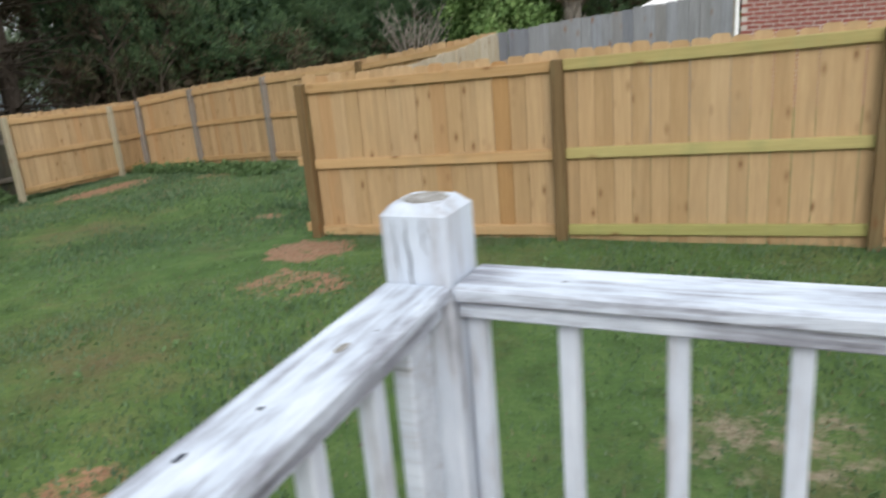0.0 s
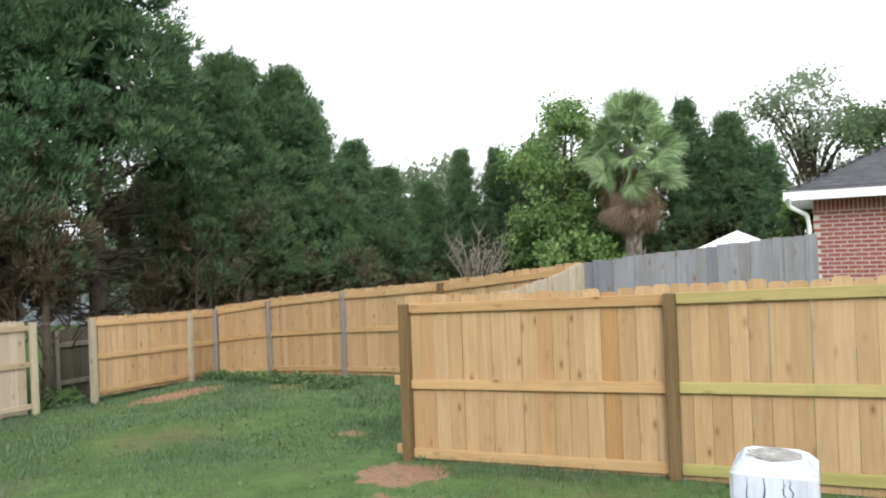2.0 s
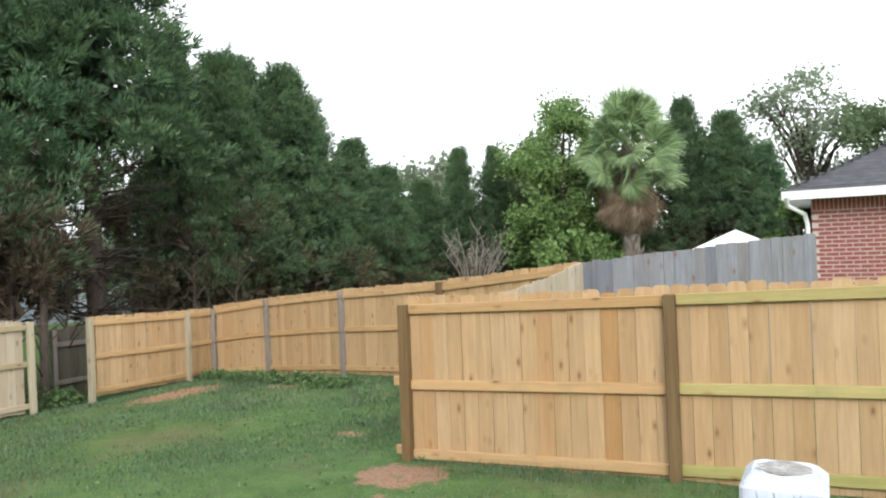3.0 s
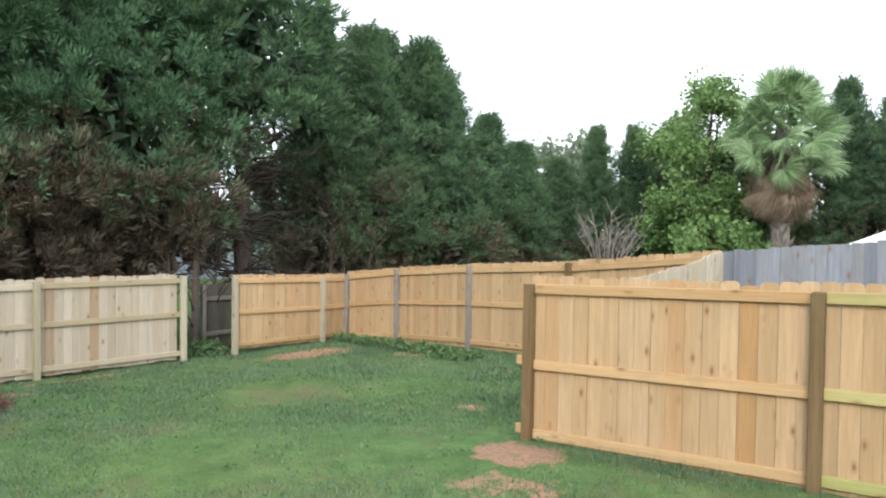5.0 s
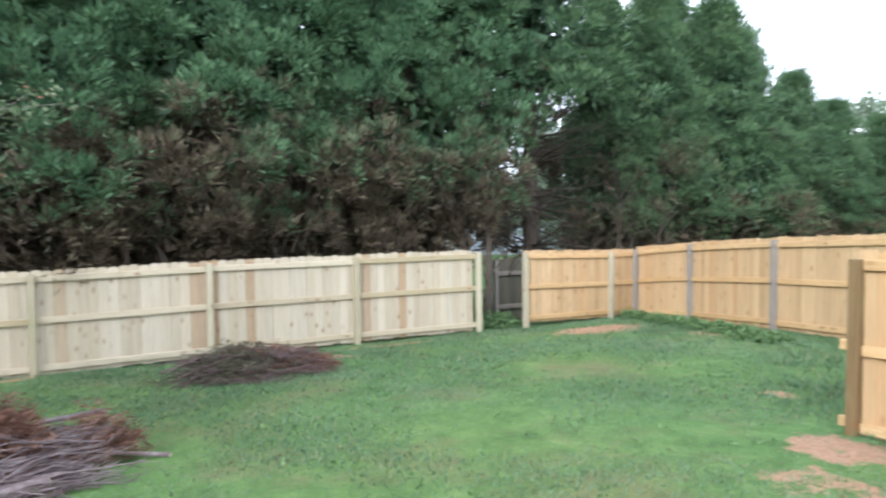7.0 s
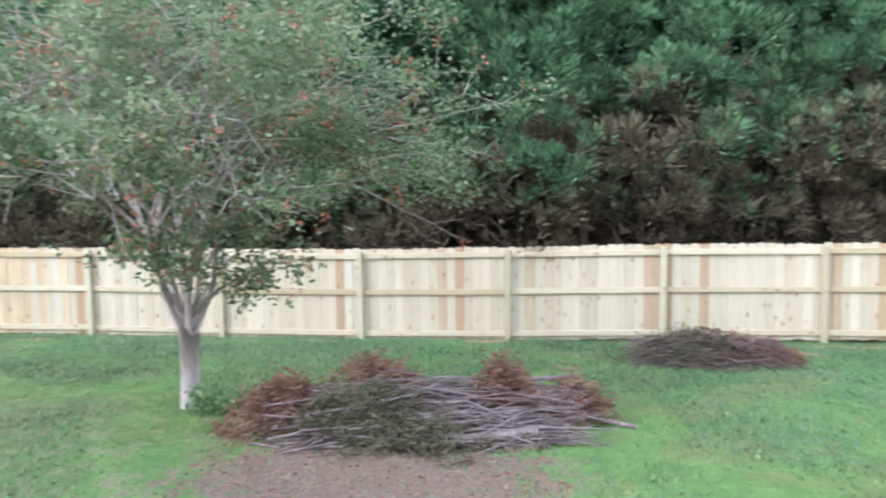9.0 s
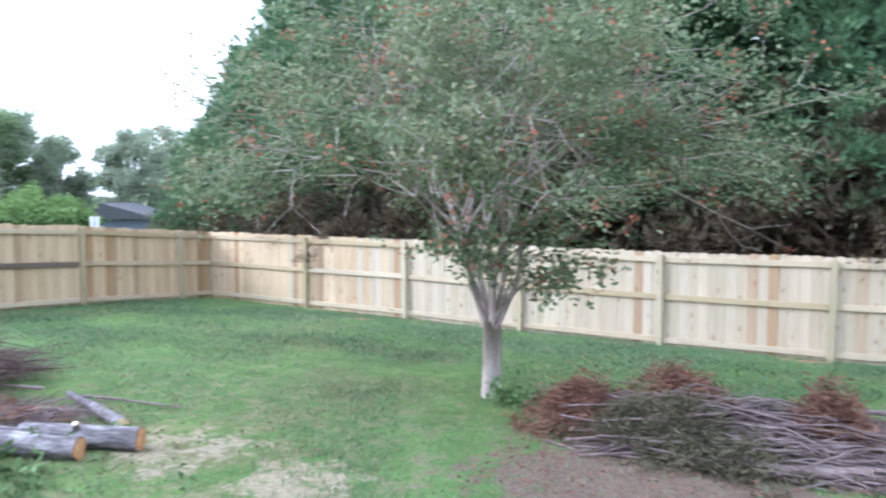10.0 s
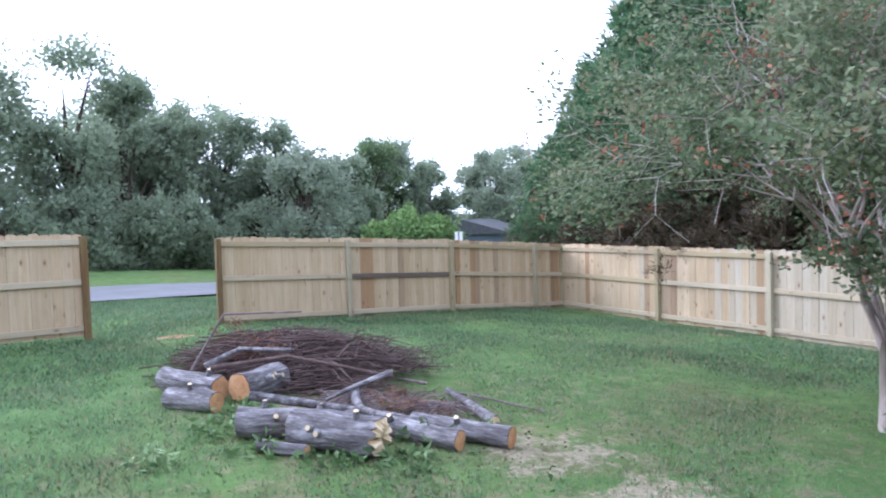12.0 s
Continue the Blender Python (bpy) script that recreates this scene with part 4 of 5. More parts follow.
def bare_shrub(x, y, h, n, seed):
    rnd = random.Random(seed)
    b = Build()
    for i in range(n):
        w = rnd.uniform(0, 6.28)
        t = rnd.uniform(0.1, 0.5) * h
        top = Vector((math.cos(w) * t, math.sin(w) * t, h * rnd.uniform(0.6, 1)))
        mid = top * 0.5 + Vector((0, 0, 0.15 * h))
        b.tube([(0, 0, 0), mid, top], [0.03, 0.02, 0.006], 4)
        for _ in range(5):
            p = mid.lerp(top, rnd.random())
            b.tube([p, p + Vector((rnd.uniform(-0.4, 0.4), rnd.uniform(-0.4, 0.4), rnd.uniform(0.1, 0.6)))], [0.012, 0.004], 3)
    ob = thing("bare_shrub", x, y, ground_z(x, y), "leafless grey shrub below the conifers", "shrub")
    child("twig_tangle", b.mesh("twig_tangle", [mottled("pale_dead_twigs", [(0.16, 0.135, 0.12), (0.26, 0.225, 0.2), (0.36, 0.32, 0.29)], 5, 30)]), ob, kind="stuff")
    return ob


bare_shrub(-10.7, 21.3, 3.1, 22, 8)


def broad_tree(x, y, height, radius, mt, seed, leaf=0.2, clumps=170, per=55, base=0.22, airy=0.0, squash=1.0, label="leafy broadleaf tree in the distance", name="broadleaf_tree"):
    rs = np.random.RandomState(seed)
    rnd = random.Random(seed)
    ob = thing(name, x, y, ground_z(x, y) - 0.1, label, "tree")
    b = Build()
    b.tube([(0, 0, -0.2), (0.1, 0, height * 0.25), (0, 0.1, height * 0.5), (0.05, 0, height * 0.8)], [radius * 0.09, radius * 0.07, radius * 0.045, 0.02], 8)
    cs, ax = [], []
    lobes = []
    for i in range(24):
        w, hh = rnd.uniform(0, 6.28), rnd.uniform(base + 0.05, 0.92)
        wide = math.sin(math.pi * min(1, max(0.08, (hh - base * 0.6) / (1.02 - base * 0.6)))) ** 0.6
        rr = radius * wide * rnd.uniform(0.45, 0.85)
        p = Vector((rr * math.cos(w), rr * math.sin(w), height * hh))
        lobes.append((p, radius * rnd.uniform(0.26, 0.46)))
        s = Vector((0, 0, height * hh * rnd.uniform(0.35, 0.7)))
        b.tube([s, s.lerp(p, 0.5) + Vector((0, 0, 0.05 * height)), p], [radius * 0.04, radius * 0.025, 0.01], 5)
        for _ in range(4):
            q = p + Vector((rnd.uniform(-1, 1), rnd.uniform(-1, 1), rnd.uniform(-0.3, 1))) * radius * 0.3
            b.tube([s.lerp(p, 0.8), q], [0.02, 0.006], 4)
    lobes.append((Vector((0, 0, height * 0.93)), radius * 0.35))
    for i in range(clumps):
        p, r = lobes[i % len(lobes)]
        d = rs.normal(size=3)
        d /= np.linalg.norm(d)
        c = np.array(p) + d * r * (rs.uniform(0.55, 1.1) if i % 4 else rs.uniform(0.1, 0.5)) * np.array([1, 1, 0.8 * squash])
        if rs.uniform() > airy and c[2] > height * base * 0.6:
            cs.append(c)
            ax.append(d + np.array([0, 0, 0.2]))
    q = clumped_leaves(rs, np.array(cs), np.array(ax), per, radius * 0.085, 0.1, leaf, leaf * 0.6, 1.5)
    child("trunk", b.mesh("trunk", [BARK], True), ob)
    child("crown", quads("crown", q, [mt]), ob, kind="stuff")
    return ob


broad_tree(-8.7, 24.4, 7.3, 2.2, VINE, 41, 0.15, 420, 68, 0.08, label="tall tree overgrown with bright green vines")
broad_tree(-10.6, 27.5, 7.0, 2.0, BROADLEAF, 42, 0.2, 220, 55, 0.1, label="dark leafy tree behind the vines")
broad_tree(-7.4, 21.4, 2.5, 1.3, VINE, 43, 0.18, 240, 50, 0.0, label="bright green shrub below the palm", name="shrub")
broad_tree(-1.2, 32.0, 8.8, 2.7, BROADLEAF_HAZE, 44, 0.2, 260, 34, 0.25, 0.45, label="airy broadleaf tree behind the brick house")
broad_tree(2.2, 30.0, 7.2, 2.6, BROADLEAF, 45, 0.22, 220, 45, 0.2, label="leafy tree behind the brick house")
broad_tree(-1.2, 19.0, 2.9, 0.8, VINE, 46, 0.2, 60, 40, 0.3, label="young palm-like shrub beside the house", name="shrub")
broad_tree(-8.0, 26.5, 6.2, 2.6, BROADLEAF, 47, 0.22, 220, 50, 0.1)
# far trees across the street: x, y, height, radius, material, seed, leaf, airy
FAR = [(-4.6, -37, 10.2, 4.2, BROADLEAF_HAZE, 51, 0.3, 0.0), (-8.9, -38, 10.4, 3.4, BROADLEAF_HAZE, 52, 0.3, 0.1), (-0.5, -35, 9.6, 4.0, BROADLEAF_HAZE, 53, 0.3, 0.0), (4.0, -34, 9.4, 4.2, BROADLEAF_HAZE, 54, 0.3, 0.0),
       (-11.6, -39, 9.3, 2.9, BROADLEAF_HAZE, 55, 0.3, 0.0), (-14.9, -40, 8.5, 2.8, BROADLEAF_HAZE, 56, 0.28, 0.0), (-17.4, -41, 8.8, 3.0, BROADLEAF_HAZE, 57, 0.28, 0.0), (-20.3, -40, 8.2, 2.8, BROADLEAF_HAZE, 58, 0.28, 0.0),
       (-18.4, -33, 5.6, 2.6, BROADLEAF_PALE_HAZE, 59, 0.26, 0.1), (-22.7, -37, 5.9, 2.6, BROADLEAF_HAZE, 60, 0.26, 0.1), (-25.2, -38, 6.8, 2.3, BROADLEAF, 61, 0.26, 0.15), (-27.3, -39, 7.1, 2.3, BROADLEAF_HAZE, 62, 0.26, 0.0),
       (-29.8, -38, 5.7, 2.2, BROADLEAF_HAZE, 63, 0.26, 0.0), (-34.8, -38, 6.4, 2.4, BROADLEAF_PALE_HAZE, 64, 0.28, 0.0), (-38.6, -39, 7.2, 3.2, BROADLEAF_PALE_HAZE, 65, 0.28, 0.0), (-43.5, -40, 7.6, 4.2, BROADLEAF_HAZE, 66, 0.3, 0.0), (-13.0, -46, 8.6, 4.2, BROADLEAF_HAZE, 67, 0.32, 0.0)]
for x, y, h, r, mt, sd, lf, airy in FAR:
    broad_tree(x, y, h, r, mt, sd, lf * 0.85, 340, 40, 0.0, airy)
for x, y, h, r, sd in ((-18.6, -25.0, 2.4, 1.5, 71), (-20.0, -25.2, 2.2, 1.4, 72), (-17.3, -25.0, 2.0, 1.2, 73)):
    broad_tree(x, y, h, r, VINE, sd, 0.18, 200, 45, 0.0, label="rounded bright green bush across the street", name="bush")
# undergrowth in the haze colour, lightening the dark foot of the treeline
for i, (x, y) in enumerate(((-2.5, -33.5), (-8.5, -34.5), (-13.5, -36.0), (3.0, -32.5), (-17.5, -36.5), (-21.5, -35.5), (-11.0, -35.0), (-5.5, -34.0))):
    broad_tree(x, y, 3.2, 2.4, BROADLEAF_HAZE, 80 + i, 0.24, 130, 40, 0.0, label="undergrowth below the far trees, haze painted into its leaf colour", name="undergrowth")
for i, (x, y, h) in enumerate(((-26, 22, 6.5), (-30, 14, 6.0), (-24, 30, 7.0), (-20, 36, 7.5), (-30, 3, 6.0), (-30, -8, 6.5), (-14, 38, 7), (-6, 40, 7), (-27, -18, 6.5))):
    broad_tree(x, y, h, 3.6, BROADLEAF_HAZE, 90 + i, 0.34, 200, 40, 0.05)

# Backdrop row, added to block bright sky showing through the cypress crowns.
for i in range(8):
    broad_tree(-19.6 - 0.4 * (i % 2), -12.5 + 2.9 * i, 7.6, 2.9, CYPRESS_DARK, 120 + i, 0.42, 170, 34, 0.02, label="dark leafy backdrop tree added behind the cypress screen")


# ---- fan palm ----
def fan_palm(x, y):
    ob = thing("fan_palm", x, y, ground_z(x, y), "tall fan palm with a skirt of dead fronds", "palm")
    b = Build()
    rnd = random.Random(9)
    b.tube([(0.05, 0, -0.2), (0, 0, 1.5), (-0.05, 0, 3.0), (0, 0, 4.9)], [0.3, 0.24, 0.24, 0.2], 12)
    for i in range(150):
        z, w = rnd.uniform(0.8, 4.2), rnd.uniform(0, 6.28)
        p = Vector((0.22 * math.cos(w), 0.22 * math.sin(w), z))
        b.tube([p, p + Vector((0.14 * math.cos(w), 0.14 * math.sin(w), 0.22))], [0.03, 0.01], 4)
    child("trunk", b.mesh("trunk", [mottled("palm_trunk", [(0.1, 0.085, 0.07), (0.2, 0.175, 0.15), (0.3, 0.27, 0.235)], 4, 30)]), ob)

    def frond(seed, mt, droop, reach, stalk, fan, tilt):
        """A fan leaf: pleated blade, split from the middle into narrow drooping points."""
        r2 = random.Random(seed)
        f = Build()
        f.tube([(0, 0, 0), (stalk * 0.5, 0, 0.05), (stalk, 0, 0.0)], [0.022, 0.016, 0.012], 4)
        n = 34
        o = Vector((stalk, 0, 0))
        ct, st = math.cos(radians(tilt)), math.sin(radians(tilt))
        for i in range(n):
            a = radians(-fan + 2 * fan * i / (n - 1))
            half = radians(fan / (n - 1)) * 0.98
            L = reach * (0.8 + 0.24 * math.cos(a * 0.7)) * r2.uniform(0.86, 1.06)

            def at(ang, rad, z):
                x, y = math.cos(ang) * rad, math.sin(ang) * rad
                lift = z + 0.22 * abs(y)
                return (o.x + x * ct + lift * st, o.y + y, o.z - x * st + lift * ct)

            k = len(f.v)
            drop = droop * L * r2.uniform(0.7, 1.2)
            f.v += [tuple(o), at(a - half, L * 0.5, 0.0), at(a, L * 0.52, 0.016), at(a + half, L * 0.5, 0.0),
                    at(a - half * 0.45, L * 0.78, -drop * 0.14), at(a + half * 0.45, L * 0.78, -drop * 0.14), at(a, L, -drop * 0.5)]
            f.f += [(k, k + 1, k + 2), (k, k + 2, k + 3), (k + 1, k + 4, k + 2), (k + 2, k + 4, k + 5), (k + 2, k + 5, k + 3), (k + 4, k + 6, k + 5)]
            f.m += [0] * 6
        return f.mesh("frond", [mt])

    live = [frond(i, PALM_LEAF, 0.35 + 0.25 * i, 0.7, (1.05, 0.55, 0.85)[i], 112, (-14, 8, 20)[i]) for i in range(3)]
    dead = [frond(20 + i, PALM_DEAD, 0.7, 0.75, 0.8, 44, 22) for i in range(2)]
    for i in range(66):
        el = 86 - 116 * (i / 66) ** 0.95 + rnd.uniform(-12, 12)
        w = i * 137.5 + rnd.uniform(-12, 12)
        child("frond", live[i % 3], ob, pose(0, 0, 4.95 - 0.8 * i / 66, 0, 0, w) @ pose(0, 0, 0, rnd.choice((-1, 1)) * rnd.uniform(10, 75), -el, 0))
    for i in range(84):
        w = i * 137.5 + rnd.uniform(-15, 15)
        child("dead_frond", dead[i % 2], ob, pose(0, 0, 4.45 - 0.9 * i / 84, 0, 0, w) @ pose(0, 0, 0, rnd.uniform(-40, 40), 44 + rnd.uniform(0, 34), 0))
    return ob


palm = fan_palm(-5.85, 22.2)
palm.scale = (1.05, 1.05, 1.05)


# ---- crape myrtle ----
def crape_myrtle(x, y):
    ob = thing("crape_myrtle", x, y, ground_z(x, y) - 0.03, "spreading crape myrtle with pale stems and reddish seed heads", "tree")
    rnd = random.Random(14)
    rs = np.random.RandomState(14)
    b = Build()
    tips, axes, reds, inner = [], [], [], []

    def grow(p, d, length, r, level):
        d = d.normalized()
        bend = Vector((rnd.uniform(-0.22, 0.22), rnd.uniform(-0.22, 0.22), 0.1 if level < 3 else -0.05))
        q1 = p + d * length * 0.5
        d2 = (d + bend).normalized()
        q = q1 + d2 * length * 0.5
        b.tube([p, q1, q], [r, r * 0.86, r * 0.7], 7 if level < 2 else 4)
        if level >= 3:
            for s in (0.3, 0.6, 0.85, 1.0):
                tips.append(p.lerp(q, s))
                inner.append(level == 3)
                axes.append(d2 + Vector((0, 0, -0.1)))
        if level == 5:
            if rnd.random() < 0.38:
                reds.append(q)
            return
        n = (3, 3, 3, 2, 2)[level]
        for i in range(n):
            w = 2 * math.pi * (i + rnd.random() * 0.7) / n
            side = d2.orthogonal().normalized()
            side = Matrix.Rotation(w, 3, d2) @ side
            spread = (0.75, 0.8, 0.8, 0.85, 0.9)[level] * rnd.uniform(0.7, 1.2)
            nd = (d2 + side * spread + Vector((0, 0, 0.0 if level < 2 else -0.1))).normalized()
            grow(q, nd, length * rnd.uniform(0.7, 0.88), r * 0.62, level + 1)

    # fused, fluted foot
    for a, c in ((0.0, 0.055), (2.1, 0.05), (4.2, 0.045)):
        o = Vector((0.038 * math.cos(a), 0.038 * math.sin(a), 0))
        b.tube([o * 1.3 + Vector((0, 0, -0.1)), o + Vector((0, 0, 0.35)), o * 1.2 + Vector((0, 0, 0.85))], [c * 1.15, c, c * 0.9], 9)
    for a, lean, L, r in ((0.5, 0.32, 1.0, 0.031), (1.7, 0.46, 1.02, 0.029), (2.9, 0.35, 0.95, 0.028), (4.0, 0.48, 1.02, 0.028), (5.0, 0.3, 1.05, 0.029), (5.7, 0.44, 0.95, 0.027), (3.4, 0.12, 1.0, 0.028)):
        o = Vector((0.045 * math.cos(a), 0.045 * math.sin(a), 0.76))
        grow(o, Vector((math.cos(a) * lean * 0.78, math.sin(a) * lean * 0.78, 1)), L, r, 0)
    child("trunk", b.mesh("trunk", [CRAPE_BARK], True), ob, None, "pale smooth fluted stems")
    t = np.array([tuple(v) for v in tips])
    a = np.array([tuple(v) for v in axes])
    gap = np.array([noise.noise(Vector(p) * 1.7) for p in t])
    sel = (rs.uniform(size=len(t)) < np.where(inner, 0.3, 0.85)) & ((np.hypot(t[:, 0], t[:, 1]) > 0.75) | (t[:, 2] > 3.1)) & (t[:, 2] > 1.68 + 0.28 * np.clip(np.hypot(t[:, 0], t[:, 1]) - 0.8, 0, 1)) & (gap > -0.01)
    q = clumped_leaves(rs, t[sel], a[sel], 24, 0.09, 0.1, 0.05, 0.031, 1.3)
    child("crown", quads("crown", q, [CRAPE_LEAF]), ob, kind="stuff")
    rd = np.array([tuple(v) for v in reds])
    q = clumped_leaves(rs, rd, np.tile([[0, 0, 1.0]], (len(rd), 1)), 9, 0.035, 0.05, 0.036, 0.025, 1.5)
    child("reddish_foliage", quads("reddish_foliage", q, [CRAPE_RED]), ob, None, "reddish seed heads among the leaves", kind="stuff")
    # leafy shoots round the fork
    cs, ca = [], []
    for ex, ey, ez in ((0.3, 0.75, 1.75), (0.4, 0.95, 1.45), (0.5, 0.35, 1.95), (0.45, -0.1, 1.8), (0.2, 0.6, 2.2), (0.35, 0.7, 1.3), (0.5, 0.1, 1.55), (0.1, -0.5, 1.7)):
        e = Vector((ex, ey, ez))
        p0 = Vector((0.05 * ex, 0.06 * ey, 0.95))
        mid = p0.lerp(e, 0.5) + Vector((0, 0, 0.16))
        sh = Build()
        sh.tube([p0, p0.lerp(mid, 0.5) + Vector((0, 0, 0.04)), mid, mid.lerp(e, 0.6) + Vector((0, 0, 0.04)), e], [0.013, 0.011, 0.009, 0.006, 0.003], 5)
        child("side_shoot", sh.mesh("side_shoot", [CRAPE_BARK]), ob)
        for f in np.linspace(0.15, 1.08, 26):
            c = mid.lerp(e, f) + Vector((rnd.gauss(0, 0.11), rnd.gauss(0, 0.11), rnd.gauss(0, 0.1)))
            cs.append(tuple(c))
            ca.append(tuple(e - mid))
    q = clumped_leaves(rs, np.array(cs), np.array(ca), 9, 0.05, 0.06, 0.064, 0.038, 1.2)
    child("leaves", quads("leaves", q, [CRAPE_LEAF]), ob, kind="stuff")
    pick = np.array(cs)[rs.uniform(size=len(cs)) < 0.3]
    q = clumped_leaves(rs, pick, np.tile([[0, 0, 1.0]], (len(pick), 1)), 7, 0.03, 0.04, 0.036, 0.025, 1.5)
    child("reddish_foliage", quads("reddish_foliage", q, [CRAPE_RED]), ob, None, "reddish seed heads among the leaves", kind="stuff")
    return ob


crape = crape_myrtle(-7.68, -3.16)
crape.scale = (1.18, 1.18, 0.96)


def weed(x, y, r, h, n, seed, label="leafy green weeds", name="weeds", mt=None):
    rs = np.random.RandomState(seed)
    a = rs.uniform(0, 6.28, n)
    d = r * np.sqrt(rs.uniform(0, 1, n))
    z = h * rs.uniform(0.1, 1, n) * (1 - 0.6 * (d / r) ** 2)
    c = np.stack([d * np.cos(a), d * np.sin(a), z], 1)
    ax = np.stack([np.cos(a), np.sin(a), np.full(n, 0.7)], 1)
    q = clumped_leaves(rs, c, ax, 6, 0.03, 0.05, 0.085, 0.035, 0.9)
    ob = new(name, quads(name, q, [mt or WEED]))
    ob.location = (x, y, ground_z(x, y))
    return tagged(ob, label, "weeds", kind="stuff")


weed(-7.55, -2.85, 0.28, 0.28, 60, 1, "green shoots at the foot of the tree")
for i in range(34):
    s = i / 33
    x, y = -12.0 + 8.0 * s * 0.55, 11.2 - 1.35 * s
    weed(x + random.uniform(-0.1, 0.1), y - random.uniform(0.05, 0.3), random.uniform(0.12, 0.3), random.uniform(0.07, 0.2), 24, 20 + i, "tall weeds along the foot of the fence")
for i in range(9):
    weed(-12.7 + random.uniform(-0.5, 0.3), 7.5 + i * 0.12, 0.25, 0.35, 30, 60 + i, "weeds in the gap between the fences")
for i, (x, y) in enumerate(((-3.9, -5.0), (-3.5, -5.4), (-4.1, -5.6), (-4.4, -5.3), (-3.2, -6.0), (-4.7, -5.2), (-3.1, -6.6), (-4.5, -6.1), (-3.6, -7.0))):
    weed(x, y, 0.24, 0.14, 16, 80 + i, "rank grass and weeds beside the logs" if y < 0 else "rank grass at the foot of the fence")


# ---- brush piles ----
def brush_pile(x, y, turn, half_l, half_w, height, sticks, fronds, label, seed, stick_mat, straight=0.15, thick=0.014):
    """sticks: how many; fronds: (place along, across, spread, how many, material) of dead foliage."""
    rnd, rs = random.Random(seed), np.random.RandomState(seed)
    ob = thing("brush_pile", x, y, ground_z(x, y), label, "brush pile")
    ob.rotation_euler = (0, 0, turn)
    b = Build()
    for i in range(sticks):
        s, c = rnd.uniform(-0.75, 0.75), rnd.uniform(-1, 1)
        top = height * max(0.06, (1 - c * c) * (1 - 0.6 * s * s)) * rnd.uniform(0.1, 1.0)
        L = half_l * rnd.uniform(0.35, 0.95)
        w = rnd.gauss(0, straight)
        d = Vector((math.cos(w), math.sin(w), rnd.uniform(-0.12, 0.12)))
        p = Vector((s * half_l, c * half_w, top + 0.02))
        k = Vector((0, rnd.uniform(-0.08, 0.08), rnd.uniform(-0.05, 0.09)))
        r = thick * rnd.uniform(0.35, 1.25)
        a, e = p - d * L * 0.5, p + d * L * 0.5
        a.z, e.z = max(a.z, 0.01), max(e.z, 0.01)
        b.tube([a, p + k, e], [r, r * 0.8, r * 0.4], 5)
        if rnd.random() < 0.7:
            for _ in range(4):
                q = p.lerp(e, rnd.random())
                b.tube([q, q + Vector((rnd.uniform(0, 0.3), rnd.uniform(-0.18, 0.18), rnd.uniform(-0.08, 0.12)))], [r * 0.4, 0.0025], 3)
    child("stick_tangle", b.mesh("stick_tangle", [stick_mat]), ob, kind="stuff")
    for along, across, sp, n, mt, h0 in fronds:
        c = np.stack([along * half_l + rs.normal(size=n) * sp, across * half_w + rs.normal(size=n) * sp * 0.7, np.abs(rs.normal(size=n)) * 0.07 + h0 * rs.uniform(0.15, 1, n)], 1)
        g = np.maximum(0, 1 - ((c[:, 0] - along * half_l) / (2.2 * sp)) ** 2 - ((c[:, 1] - across * half_w) / (1.6 * sp)) ** 2)
        c[:, 2] *= 0.25 + 0.75 * g
        ax = rs.normal(size=(n, 3)) * np.array([0.8, 0.5, 0.25]) + np.array([-0.4, 0.0, -0.1])
        q = clumped_leaves(rs, c, ax, 26, 0.028, 0.13, 0.085, 0.013, 0.4)
        child("dead_foliage", quads("dead_foliage", q, [mt]), ob, kind="stuff")
    return ob


# the pile by the tree lies along y, butts toward +y
p1 = brush_pile(-7.0, -0.8, radians(94), 1.25, 0.6, 0.42, 420,
                [(-0.98, 0.05, 0.22, 260, DEAD_NEEDLE, 0.36), (-0.42, -0.35, 0.32, 420, DULL_NEEDLE, 0.36), (-0.4, 0.35, 0.27, 260, DEAD_NEEDLE, 0.5), (-0.1, -0.7, 0.3, 220, DULL_NEEDLE, 0.16), (0.5, -0.05, 0.13, 220, DEAD_NEEDLE, 0.52), (1.0, 0.1, 0.14, 100, DEAD_NEEDLE, 0.3)],
                "heap of cut branches with red-brown dead foliage", 3, TWIG, 0.27, 0.011)
p2 = brush_pile(-10.35, 2.55, radians(86), 1.0, 0.5, 0.38, 260, [(-0.1, 0, 0.42, 230, DULL_NEEDLE, 0.36), (0.2, 0.1, 0.35, 160, DEAD_NEEDLE, 0.3), (0.75, 0.0, 0.22, 90, DEAD_NEEDLE, 0.18)],
                "low heap of grey-brown brush near the fence", 5, TWIG_DARK, 0.6, 0.01)
p3 = brush_pile(-4.8, -8.3, radians(117), 1.4, 0.75, 0.52, 900, [(-0.75, 0.1, 0.2, 50, DEAD_NEEDLE, 0.35), (-0.3, -0.3, 0.3, 60, DEAD_NEEDLE, 0.5), (-1.05, -0.2, 0.16, 30, DULL_NEEDLE, 0.2)],
                "mound of dark tangled brush behind the logs", 6, TWIG_DARK, 0.6, 0.009)


p4 = brush_pile(-4.45, -6.2, radians(125), 0.85, 0.6, 0.14, 150, [(0.2, 0.0, 0.25, 30, DEAD_NEEDLE, 0.08)],
                "broken twigs strewn between the logs", 9, TWIG, 0.9, 0.008)


